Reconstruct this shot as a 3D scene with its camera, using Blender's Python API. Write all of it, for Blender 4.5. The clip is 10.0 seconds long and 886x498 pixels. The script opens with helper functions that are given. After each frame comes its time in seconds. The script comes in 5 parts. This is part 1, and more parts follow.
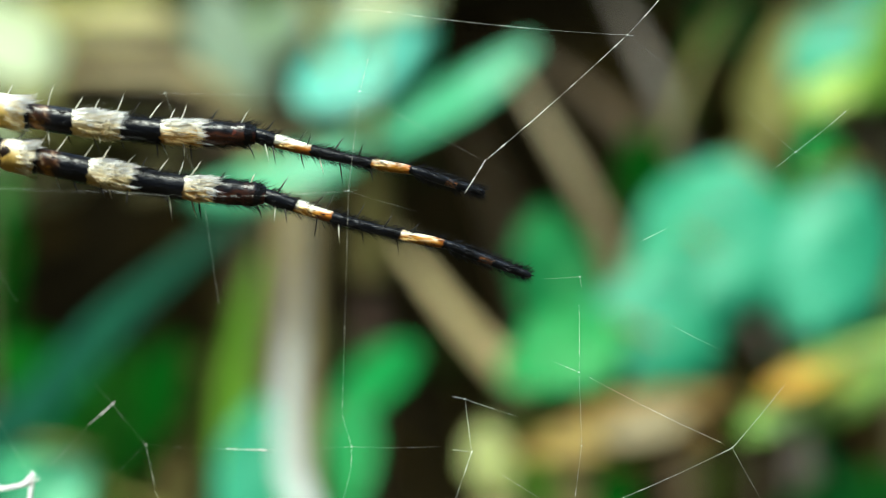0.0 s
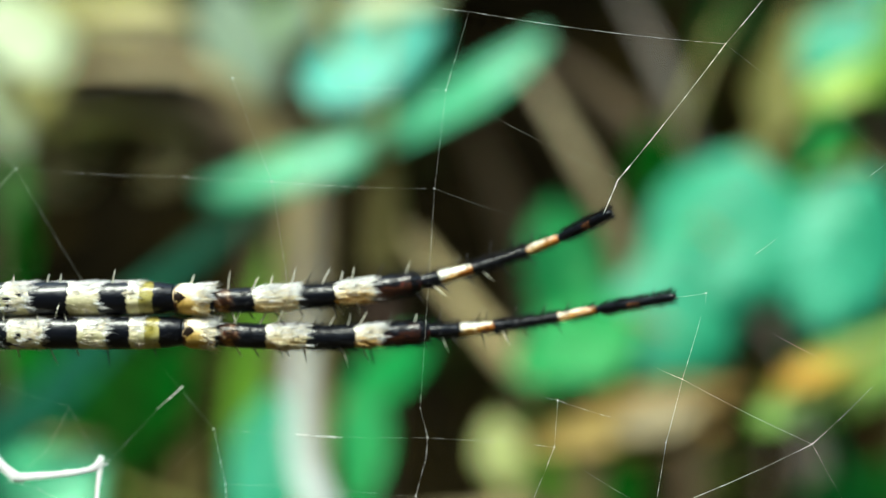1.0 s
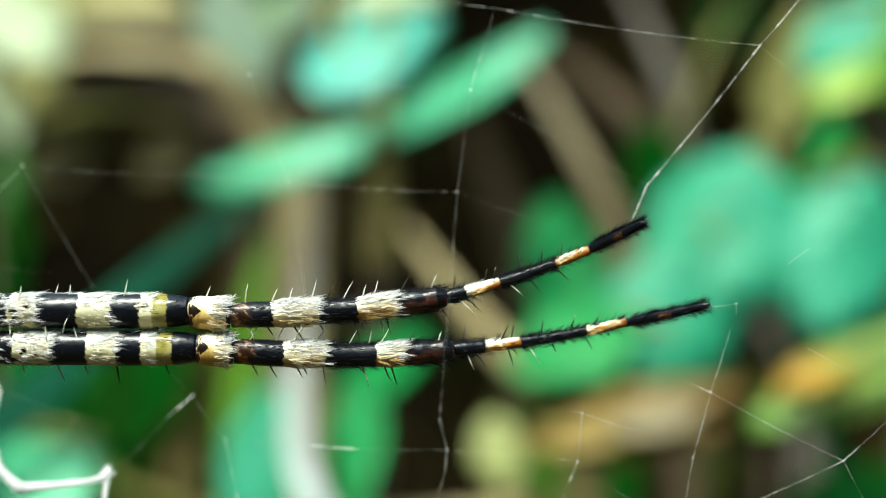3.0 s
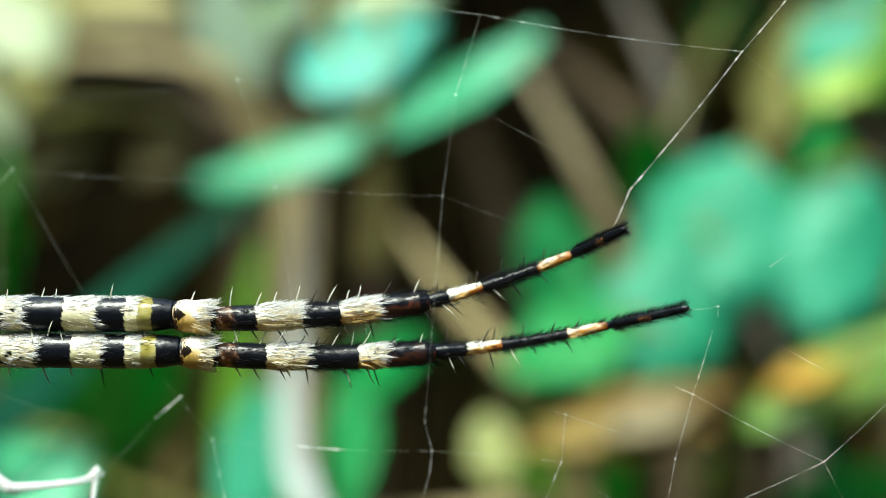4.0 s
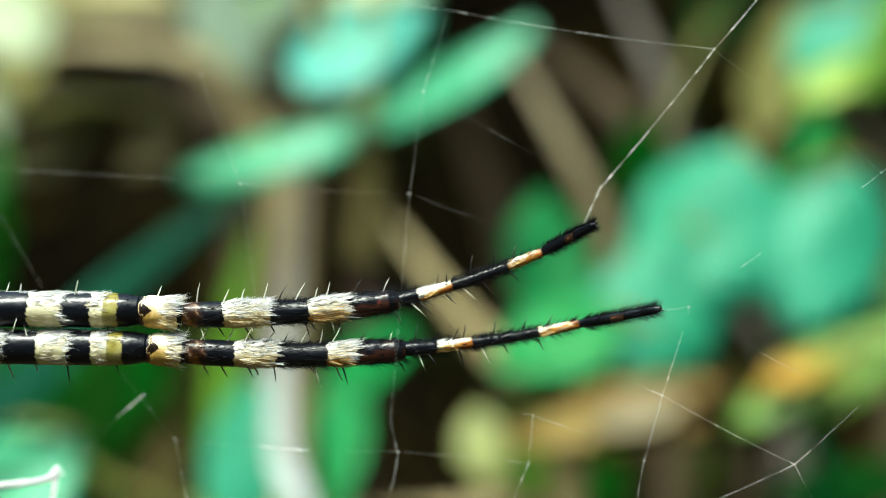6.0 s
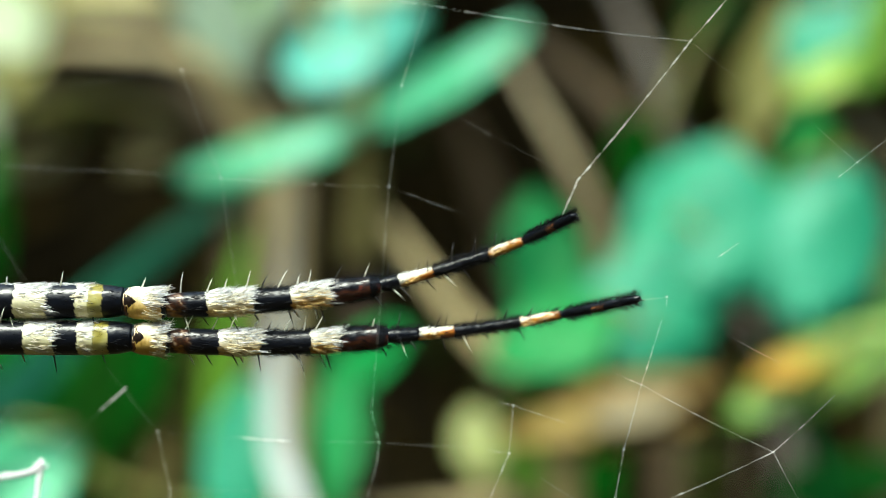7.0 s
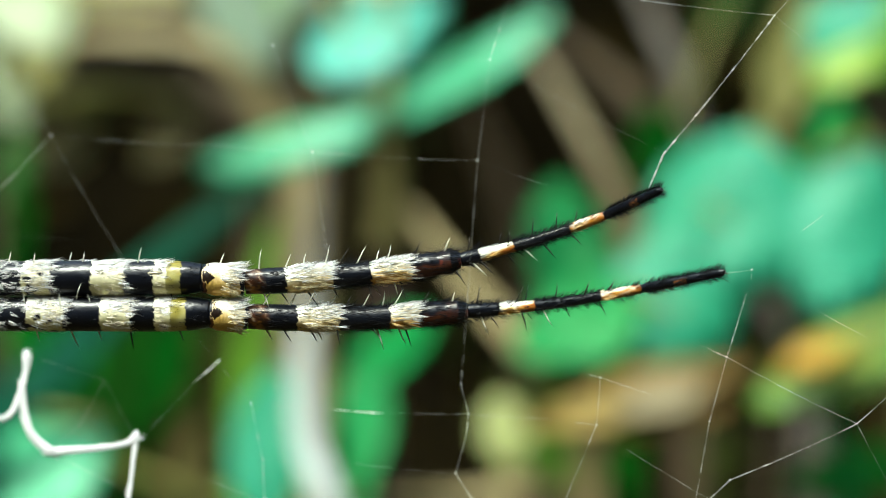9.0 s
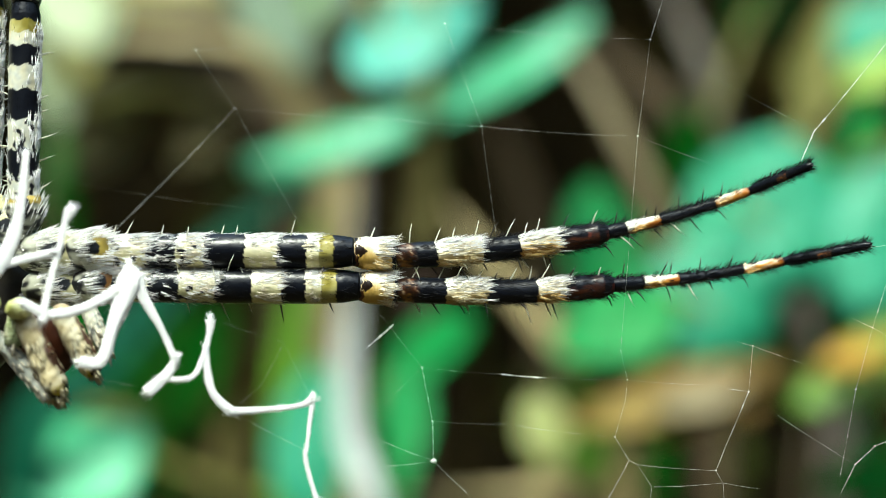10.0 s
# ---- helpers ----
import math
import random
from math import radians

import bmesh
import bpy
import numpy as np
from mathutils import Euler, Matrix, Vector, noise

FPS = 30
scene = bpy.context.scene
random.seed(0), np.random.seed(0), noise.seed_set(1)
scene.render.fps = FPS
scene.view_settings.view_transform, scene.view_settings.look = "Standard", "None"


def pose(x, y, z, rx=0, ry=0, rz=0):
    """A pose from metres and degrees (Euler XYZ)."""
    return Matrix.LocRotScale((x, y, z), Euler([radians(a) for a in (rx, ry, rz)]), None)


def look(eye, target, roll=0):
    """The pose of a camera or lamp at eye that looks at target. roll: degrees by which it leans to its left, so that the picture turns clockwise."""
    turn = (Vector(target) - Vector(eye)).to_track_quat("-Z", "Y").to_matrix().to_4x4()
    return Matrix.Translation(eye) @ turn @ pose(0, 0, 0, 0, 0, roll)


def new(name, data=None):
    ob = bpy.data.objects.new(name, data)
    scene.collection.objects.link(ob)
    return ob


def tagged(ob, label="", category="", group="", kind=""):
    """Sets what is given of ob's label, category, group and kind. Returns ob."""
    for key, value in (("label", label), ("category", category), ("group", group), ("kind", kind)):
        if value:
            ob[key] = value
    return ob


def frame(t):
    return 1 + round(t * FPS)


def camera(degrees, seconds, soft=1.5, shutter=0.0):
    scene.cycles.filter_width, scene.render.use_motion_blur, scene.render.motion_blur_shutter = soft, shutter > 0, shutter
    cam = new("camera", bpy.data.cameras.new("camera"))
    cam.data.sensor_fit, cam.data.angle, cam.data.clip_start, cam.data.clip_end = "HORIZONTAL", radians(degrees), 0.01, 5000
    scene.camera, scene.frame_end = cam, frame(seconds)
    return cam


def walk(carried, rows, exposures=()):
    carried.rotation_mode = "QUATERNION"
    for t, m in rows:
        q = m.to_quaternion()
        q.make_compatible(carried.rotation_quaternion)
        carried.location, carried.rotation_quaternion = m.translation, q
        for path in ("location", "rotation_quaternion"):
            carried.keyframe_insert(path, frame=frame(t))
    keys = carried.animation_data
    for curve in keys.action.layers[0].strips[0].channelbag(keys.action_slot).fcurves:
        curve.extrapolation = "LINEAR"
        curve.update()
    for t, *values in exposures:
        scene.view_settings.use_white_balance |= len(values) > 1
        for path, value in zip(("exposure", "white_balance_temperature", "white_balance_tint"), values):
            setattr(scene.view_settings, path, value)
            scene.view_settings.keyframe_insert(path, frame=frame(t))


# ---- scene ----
MM = 0.001
H = 0.22  # height of the camera's middle place above the ground

# ---- camera ----
cam = camera(38.0, 10.0, soft=0.8)
cam.data.dof.use_dof = True
cam.data.dof.focus_distance = 0.0513
cam.data.dof.aperture_fstop = 21.0
cam.data.dof.aperture_blades = 0


def eye(x, y, z, roll=0.0, yaw=0.0, pitch=0.0):
    """A camera pose in millimetres round its middle place, looking along +y."""
    ahead = Vector((-math.sin(radians(yaw)), 1.0, math.sin(radians(pitch))))
    at = Vector((x * MM, y * MM, H + z * MM))
    return look(at, at + ahead, roll)


walk(cam, [
    (0, eye(1.80, 0.00, 1.01, -0.58, 0.41, 0.47)),
    (0.5, eye(1.71, 0.01, 1.25, -0.59, 0.41, 0.47)),
    (1, eye(0.00, -0.00, -0.00, -0.59, 0.42, 0.47)),
    (1.5, eye(-1.84, 0.55, -0.24, -0.34, 0.36, 0.32)),
    (2, eye(-1.35, 0.46, 0.32, -0.22, 0.26, 0.25)),
    (2.5, eye(-0.21, 0.49, 0.15, -0.14, 0.49, 0.10)),
    (2.7, eye(-1.25, 1.92, 0.43, 0.05, 0.15, 0.10)),
    (4, eye(-0.73, 1.24, 0.67, 0.22, -0.10, 0.09)),
    (4.5, eye(-1.19, 2.71, 1.02, 0.19, -0.33, -0.14)),
    (5, eye(-0.76, 2.35, 1.26, 0.31, -0.47, 0.09)),
    (5.5, eye(-0.43, 2.35, 0.91, 0.19, -0.34, -0.12)),
    (5.7, eye(0.28, 1.76, 0.85, 0.42, -0.28, -0.17)),
    (6.8, eye(0.64, 2.14, 1.03, 0.51, -0.07, -0.27)),
    (7, eye(1.21, 1.37, 0.59, 0.07, -0.19, -0.22)),
    (7.5, eye(0.52, 1.47, 0.37, 0.06, -0.21, -0.24)),
    (8, eye(-0.30, 1.25, 0.20, -0.09, -0.10, -0.33)),
    (8.5, eye(-0.02, 1.45, 0.47, 0.07, -0.29, -0.28)),
    (9, eye(-1.96, 1.00, -0.19, -0.08, 0.03, -0.49)),
    (9.5, eye(-5.47, 0.28, -1.30, 0.02, -0.05, -0.31)),
    (10, eye(-8.33, -1.01, -1.65, 0.31, 0.01, -0.11)),
], exposures=((0, 1.19, 6600, -8), (10, 1.19, 6600, -8)))

# ---- light ----
world = bpy.data.worlds.new("World")
scene.world = world
world.use_nodes = True
wn = world.node_tree
wn.nodes.clear()
w_out = wn.nodes.new("ShaderNodeOutputWorld")
w_bg = wn.nodes.new("ShaderNodeBackground")
w_sky = wn.nodes.new("ShaderNodeTexSky")
w_sky.sky_type = "NISHITA"
w_sky.sun_disc = False
w_sky.sun_elevation = radians(66)
w_sky.sun_rotation = radians(200)
w_sky.air_density = 1.3
w_sky.dust_density = 2.5
w_bg.inputs["Strength"].default_value = 0.15
wn.links.new(w_sky.outputs["Color"], w_bg.inputs["Color"])
wn.links.new(w_bg.outputs["Background"], w_out.inputs["Surface"])

sun_data = bpy.data.lights.new("sun", "SUN")
sun_data.energy = 3.1
sun_data.angle = radians(20)
sun_data.color = (1.0, 0.98, 0.95)
sun = new("sun", sun_data)
sun.matrix_world = look((-0.33, -0.48, 1.66), (0, 0.08, 0.2))


# ---- materials ----
def mat(name, colour, rough=0.5, other=None, grain=900.0, big=60.0, bump=0.15, sheen=0.0, coat=0.0, translucent=0.0, metal=0.0, spec=0.5, island=0.0, pigmented=False):
    """A surface with fine grain and broad stains between two colours, and fine relief."""
    m = bpy.data.materials.new(name)
    m.use_nodes = True
    nt = m.node_tree
    n, ln = nt.nodes, nt.links
    p = n["Principled BSDF"]
    co = n.new("ShaderNodeTexCoord")
    fine, broad = n.new("ShaderNodeTexNoise"), n.new("ShaderNodeTexNoise")
    fine.inputs["Scale"].default_value, broad.inputs["Scale"].default_value = grain, big
    fine.inputs["Detail"].default_value, broad.inputs["Detail"].default_value = 4.0, 3.0
    ln.new(co.outputs["Object"], fine.inputs["Vector"])
    ln.new(co.outputs["Object"], broad.inputs["Vector"])
    add = n.new("ShaderNodeMath")
    add.operation = "MULTIPLY_ADD"
    add.inputs[1].default_value, add.inputs[2].default_value = 0.45, -0.1
    ln.new(fine.outputs["Fac"], add.inputs[0])
    tot = n.new("ShaderNodeMath")
    tot.operation = "MULTIPLY_ADD"
    tot.inputs[1].default_value = 0.75
    ln.new(broad.outputs["Fac"], tot.inputs[0])
    ln.new(add.outputs[0], tot.inputs[2])
    ramp = n.new("ShaderNodeValToRGB")
    ramp.color_ramp.elements[0].position, ramp.color_ramp.elements[1].position = 0.3, 0.72
    ramp.color_ramp.elements[0].color = (*colour, 1)
    ramp.color_ramp.elements[1].color = (*(other or [min(1, c * 1.35) for c in colour]), 1)
    ln.new(tot.outputs[0], ramp.inputs["Fac"])
    last = ramp.outputs["Color"]
    if pigmented:
        # the ramp only varies the colour that the skin itself carries
        at, mul = n.new("ShaderNodeAttribute"), n.new("ShaderNodeMix")
        at.attribute_name = "pigment"
        mul.data_type, mul.blend_type = "RGBA", "MULTIPLY"
        mul.inputs["Factor"].default_value = 1.0
        ln.new(at.outputs["Color"], mul.inputs["A"])
        ln.new(last, mul.inputs["B"])
        last = mul.outputs["Result"]
    if island:
        geo, hsv = n.new("ShaderNodeNewGeometry"), n.new("ShaderNodeHueSaturation")
        mr = n.new("ShaderNodeMapRange")
        mr.inputs["To Min"].default_value, mr.inputs["To Max"].default_value = 1 - island, 1 + island
        ln.new(geo.outputs["Random Per Island"], mr.inputs["Value"])
        ln.new(mr.outputs["Result"], hsv.inputs["Value"])
        ln.new(last, hsv.inputs["Color"])
        last = hsv.outputs["Color"]
    ln.new(last, p.inputs["Base Color"])
    p.inputs["Roughness"].default_value = rough
    p.inputs["Metallic"].default_value = metal
    p.inputs["Specular IOR Level"].default_value = spec
    p.inputs["Sheen Weight"].default_value = sheen
    p.inputs["Coat Weight"].default_value = coat
    p.inputs["Coat Roughness"].default_value = 0.2
    if bump:
        b = n.new("ShaderNodeBump")
        b.inputs["Strength"].default_value, b.inputs["Distance"].default_value = bump, 0.3 / grain
        ln.new(fine.outputs["Fac"], b.inputs["Height"])
        ln.new(b.outputs["Normal"], p.inputs["Normal"])
    if translucent:
        tr, mix = n.new("ShaderNodeBsdfTranslucent"), n.new("ShaderNodeMixShader")
        mix.inputs["Fac"].default_value = translucent
        ln.new(last, tr.inputs["Color"])
        ln.new(p.outputs["BSDF"], mix.inputs[1])
        ln.new(tr.outputs["BSDF"], mix.inputs[2])
        ln.new(mix.outputs["Shader"], n["Material Output"].inputs["Surface"])
    return m


LEG_BROWN = mat("leg_brown", (0.024, 0.006, 0.003), 0.28, (0.060, 0.017, 0.007), 2200, 900, 0.3)
LEG_YELLOW = mat("leg_yellow", (0.34, 0.29, 0.045), 0.35, (0.52, 0.45, 0.13), 1800, 700, 0.2, coat=0.2)
LEG_SKIN = mat("leg_skin", (0.80, 0.79, 0.77), 0.31, (1.0, 1.0, 1.0), 2600, 800, 0.30, spec=0.42, pigmented=True)
HIP_SKIN = mat("hip_skin", (0.65, 0.65, 0.62), 0.4, (1.0, 1.0, 1.0), 1800, 900, 0.5, spec=0.4, pigmented=True)
HAIR_AMBER = mat("hair_amber", (0.90, 0.74, 0.38), 0.5, (0.96, 0.86, 0.58), 1500, 300, 0, sheen=0.6, translucent=0.25, spec=0.12, island=0.12)
HAIR_STRAW = mat("hair_straw", (0.72, 0.62, 0.38), 0.5, (0.90, 0.83, 0.62), 1500, 300, 0, translucent=0.15, spec=0.12, island=0.3)
HAIR_WHITE = mat("hair_white", (0.99, 0.98, 0.95), 0.6, (0.99, 0.99, 0.98), 1500, 300, 0, sheen=0.8, translucent=0.2, spec=0.12, island=0.04)
HAIR_CREAM = mat("hair_cream", (0.94, 0.84, 0.62), 0.5, (0.97, 0.91, 0.76), 1500, 300, 0, sheen=0.7, translucent=0.2, spec=0.12, island=0.10)
HAIR_ORANGE = mat("hair_orange", (0.84, 0.52, 0.14), 0.5, (0.94, 0.74, 0.36), 1500, 300, 0, translucent=0.15, spec=0.12, island=0.2)
HAIR_BLACK = mat("hair_black", (0.004, 0.004, 0.006), 0.6, (0.012, 0.012, 0.014), 1500, 300, 0, spec=0.12)
SPINE_PALE = mat("spine_pale", (0.78, 0.76, 0.62), 0.35, (0.88, 0.87, 0.78), 1500, 300, 0, translucent=0.4)
SPINE_DARK = mat("spine_dark", (0.012, 0.011, 0.010), 0.3, (0.04, 0.035, 0.03), 1500, 300, 0)
CHEL_SKIN = mat("chelicera_skin", (0.46, 0.48, 0.12), 0.3, (0.74, 0.74, 0.44), 1800, 600, 0.2, coat=0.3)
BODY_SKIN = mat("body_skin", (0.012, 0.012, 0.016), 0.35, (0.06, 0.05, 0.04), 1500, 400, 0.4)
SILK = mat("silk", (0.80, 0.80, 0.76), 0.35, (0.92, 0.92, 0.88), 2500, 500, 0, translucent=0.35)
SILK_DIM = mat("silk_dim", (0.42, 0.42, 0.38), 0.4, (0.6, 0.6, 0.55), 2500, 500, 0, translucent=0.5)
SILK_THICK = mat("silk_thick", (0.97, 0.98, 0.99), 0.6, (0.99, 0.99, 0.99), 2500, 900, 0.15)


def leaf_mat(name, colour, other, gloss=0.38, translucent=0.2, spec=0.5):
    colour, other = [0.9 * c for c in colour], [0.9 * c for c in other]
    return mat(name, colour, gloss, other, 500, 70, 0.25, translucent=translucent, coat=0.05 if spec > 0.3 else 0.0, spec=spec)


# mint, cyan, sea and pale colours hold the sky's sheen on the leaves
MINT = leaf_mat("leaf_mint", (0.03, 0.37, 0.14), (0.17, 0.62, 0.37), 0.5)
CYAN_LEAF = leaf_mat("leaf_sheen_cyan", (0.10, 0.50, 0.38), (0.24, 0.66, 0.55), 0.38)
SEA = leaf_mat("leaf_sea_green", (0.020, 0.28, 0.13), (0.06, 0.42, 0.26), 0.58, spec=0.35)
GREEN = leaf_mat("leaf_green", (0.012, 0.27, 0.045), (0.035, 0.42, 0.13), 0.55, spec=0.3)
DEEP = leaf_mat("leaf_deep_green", (0.004, 0.12, 0.006), (0.014, 0.25, 0.012), 0.6, spec=0.2)
TEAL = leaf_mat("leaf_teal", (0.006, 0.085, 0.045), (0.012, 0.13, 0.07), 0.6, spec=0.15)
LIME = leaf_mat("leaf_lime", (0.22, 0.44, 0.03), (0.44, 0.64, 0.08))
OLIVE = leaf_mat("leaf_olive", (0.19, 0.19, 0.035), (0.38, 0.36, 0.10), 0.55)
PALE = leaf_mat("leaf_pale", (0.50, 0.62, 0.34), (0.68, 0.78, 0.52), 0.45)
BLADE_GREEN = leaf_mat("grass_bright", (0.15, 0.42, 0.025), (0.34, 0.66, 0.07), 0.5)
FRESH = leaf_mat("grass_fresh", (0.10, 0.30, 0.02), (0.26, 0.50, 0.05), 0.5)
AMBER_LEAF = leaf_mat("leaf_amber", (0.50, 0.22, 0.012), (0.62, 0.42, 0.04), 0.55)
GOLD = leaf_mat("dry_leaf_gold", (0.27, 0.18, 0.03), (0.46, 0.34, 0.07), 0.6)
YOUNG = leaf_mat("leaf_young_yellow", (0.26, 0.30, 0.06), (0.50, 0.54, 0.20), 0.5)
TURNING = leaf_mat("leaf_turning_yellow", (0.52, 0.34, 0.02), (0.42, 0.56, 0.06), 0.55)
OCHRE = mat("dry_leaf_ochre", (0.10, 0.062, 0.016), 0.65, (0.36, 0.22, 0.035), 500, 75, 0.4, translucent=0.15)
STRAW = mat("dry_straw", (0.27, 0.21, 0.09), 0.6, (0.46, 0.38, 0.19), 900, 50, 0.35)
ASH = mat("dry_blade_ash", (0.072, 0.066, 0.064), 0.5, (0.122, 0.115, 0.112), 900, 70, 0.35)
DUSK = mat("dry_stem_brown", (0.09, 0.064, 0.034), 0.65, (0.21, 0.155, 0.09), 900, 80, 0.4)
DUSK_PALE = mat("dry_blade_grey", (0.17, 0.145, 0.12), 0.6, (0.28, 0.25, 0.21), 900, 80, 0.4)


def lit_below(m, colour, other, low, high):
    """The same surface painted in another colour, as if lit, below a ragged height (metres over its foot)."""
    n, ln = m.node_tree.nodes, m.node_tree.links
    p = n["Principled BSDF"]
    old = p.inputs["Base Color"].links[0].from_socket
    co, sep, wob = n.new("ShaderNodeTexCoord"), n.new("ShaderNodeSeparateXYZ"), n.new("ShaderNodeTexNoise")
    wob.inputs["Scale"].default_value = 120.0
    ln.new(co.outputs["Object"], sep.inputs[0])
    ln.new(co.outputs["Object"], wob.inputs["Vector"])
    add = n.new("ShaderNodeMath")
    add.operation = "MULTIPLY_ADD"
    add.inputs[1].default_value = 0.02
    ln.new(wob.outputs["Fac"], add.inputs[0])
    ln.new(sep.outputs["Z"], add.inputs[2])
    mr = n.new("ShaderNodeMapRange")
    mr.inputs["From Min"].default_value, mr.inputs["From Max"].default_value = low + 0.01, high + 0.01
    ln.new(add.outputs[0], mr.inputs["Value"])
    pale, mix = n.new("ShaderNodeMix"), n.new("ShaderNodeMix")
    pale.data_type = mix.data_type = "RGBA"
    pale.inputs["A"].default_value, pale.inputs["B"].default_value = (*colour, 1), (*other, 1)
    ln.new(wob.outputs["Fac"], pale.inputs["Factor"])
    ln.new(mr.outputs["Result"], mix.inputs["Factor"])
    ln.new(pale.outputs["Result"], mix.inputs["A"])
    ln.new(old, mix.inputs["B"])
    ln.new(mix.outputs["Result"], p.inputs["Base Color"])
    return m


# light on the blade's lower half is painted as a paler colour
lit_below(ASH, (0.40, 0.45, 0.43), (0.58, 0.63, 0.61), 0.192, 0.220)
STRAW_DIM = mat("dry_straw_faded", (0.17, 0.135, 0.065), 0.6, (0.30, 0.25, 0.14), 900, 50, 0.35)
STALK = mat("dry_stalk_olive", (0.10, 0.085, 0.022), 0.6, (0.21, 0.18, 0.055), 700, 45, 0.35)
DUSK_RED = mat("dry_blade_reddish", (0.055, 0.030, 0.021), 0.65, (0.10, 0.06, 0.044), 900, 80, 0.4)
LEAFGREEN = leaf_mat("leaf_grass_green", (0.008, 0.10, 0.006), (0.04, 0.22, 0.016), 0.6, spec=0.25)
SAGE = leaf_mat("leaf_sage", (0.16, 0.27, 0.16), (0.28, 0.40, 0.27), 0.5)
LIMEGREEN = leaf_mat("leaf_lime_green", (0.10, 0.30, 0.02), (0.30, 0.48, 0.06), 0.5)
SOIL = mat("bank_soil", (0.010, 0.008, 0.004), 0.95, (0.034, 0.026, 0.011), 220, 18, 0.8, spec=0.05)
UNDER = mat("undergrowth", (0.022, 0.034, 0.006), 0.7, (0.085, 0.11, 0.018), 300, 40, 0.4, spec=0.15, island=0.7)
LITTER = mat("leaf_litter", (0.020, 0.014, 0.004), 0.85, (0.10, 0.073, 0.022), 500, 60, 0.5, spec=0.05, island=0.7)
SHRUB_LEAF = leaf_mat("shrub_leaf", (0.02, 0.07, 0.012), (0.05, 0.14, 0.025), 0.55, translucent=0.1, spec=0.3)
BARK = mat("shrub_bark", (0.06, 0.045, 0.03), 0.85, (0.13, 0.10, 0.07), 300, 25, 0.6)


# ---- helpers ----
def V(x, y, z):
    """A place in millimetres round the camera's middle place, in metres."""
    return Vector((x * MM, y * MM, H + z * MM))


def mesh_of(name, bm, materials):
    me = bpy.data.meshes.new(name)
    bm.normal_update()
    bm.to_mesh(me)
    bm.free()
    for m in materials if isinstance(materials, (list, tuple)) else [materials]:
        me.materials.append(m)
    return me


def part(name, bm, material, parent, label="", smooth=True):
    me = mesh_of(name, bm, material)
    if smooth:
        me.polygons.foreach_set("use_smooth", [True] * len(me.polygons))
    ob = new(name, me)
    ob.parent = parent
    if label:
        tagged(ob, label)
    return ob


def thing(name, at, label, category, group="", kind=""):
    ob = new(name)
    ob.empty_display_size = 0.005
    ob.location = at
    return tagged(ob, label, category, group, kind)


def tube(bm, pts, radii, sides=8, slot=None, cap=True):
    """Rings along pts; radii one for each point. slot(i, k): the face's material."""
    pts = [Vector(p) for p in pts]
    rings, side = [], None
    for i, p in enumerate(pts):
        d = (pts[min(i + 1, len(pts) - 1)] - pts[max(i - 1, 0)]).normalized()
        if side is None:
            side = d.cross(Vector((0.13, 1, 0.21))).normalized()
        side = (side - d * side.dot(d)).normalized()
        up = d.cross(side)
        rings.append([bm.verts.new(p + radii[i] * (side * math.cos(a) + up * math.sin(a)))
                      for a in (2 * math.pi * k / sides for k in range(sides))])
    for i in range(len(rings) - 1):
        for k in range(sides):
            f = bm.faces.new((rings[i][k], rings[i][(k + 1) % sides], rings[i + 1][(k + 1) % sides], rings[i + 1][k]))
            if slot:
                f.material_index = slot(i, k)
    if cap:
        bm.faces.new(rings[0][::-1])
        bm.faces.new(rings[-1])
    return rings


def smooth_line(pts, steps=6):
    """A Catmull-Rom line through pts."""
    pts = [Vector(p) for p in pts]
    out = []
    for i in range(len(pts) - 1):
        a, b, c, d = pts[max(i - 1, 0)], pts[i], pts[i + 1], pts[min(i + 2, len(pts) - 1)]
        for s in range(steps):
            t = s / steps
            out.append(0.5 * (2 * b + (c - a) * t + (2 * a - 5 * b + 4 * c - d) * t * t + (3 * b - a - 3 * c + d) * t ** 3))
    return out + [pts[-1]]


def spike(bm, root, way, length, radius, slot=0, out=None):
    """One hair or spine: a three-sided tapered point, flattened against the skin where its normal is given."""
    way = way.normalized()
    s = way.cross(out or Vector((0.31, 0.83, 0.46))).normalized()
    u = s.cross(way) if out else way.cross(s)
    ring = [s * c + u * d for c, d in (((1, -0.1), (0, 0.45), (-1, -0.1)) if out else ((1, 0), (-0.5, 0.87), (-0.5, -0.87)))]
    base = [bm.verts.new(root + radius * q) for q in ring]
    mid = [bm.verts.new(root + way * length * 0.55 + 0.75 * radius * q) for q in ring]
    tip = bm.verts.new(root + way * length + s * length * random.uniform(-0.08, 0.08))
    for k in range(3):
        j = (k + 1) % 3
        bm.faces.new((base[k], base[j], mid[j], mid[k])).material_index = slot
        bm.faces.new((mid[k], mid[j], tip)).material_index = slot


def axis_frame(a, b):
    """The pose at a whose x axis points to b and whose z axis stays as upright as it can."""
    x = (Vector(b) - Vector(a)).normalized()
    z = Vector((0, 0, 1)) - x * x.z if abs(x.z) < 0.8 else Vector((1, 0, 0)) - x * x.x
    z.normalize()
    y = z.cross(x)
    m = Matrix((x, y, z)).transposed().to_4x4()
    m.translation = Vector(a)
    return m


# ---- the bank and the ground ----
def ease(x, a, b):
    t = min(1.0, max(0.0, (x - a) / (b - a)))
    return t * t * (3 - 2 * t)


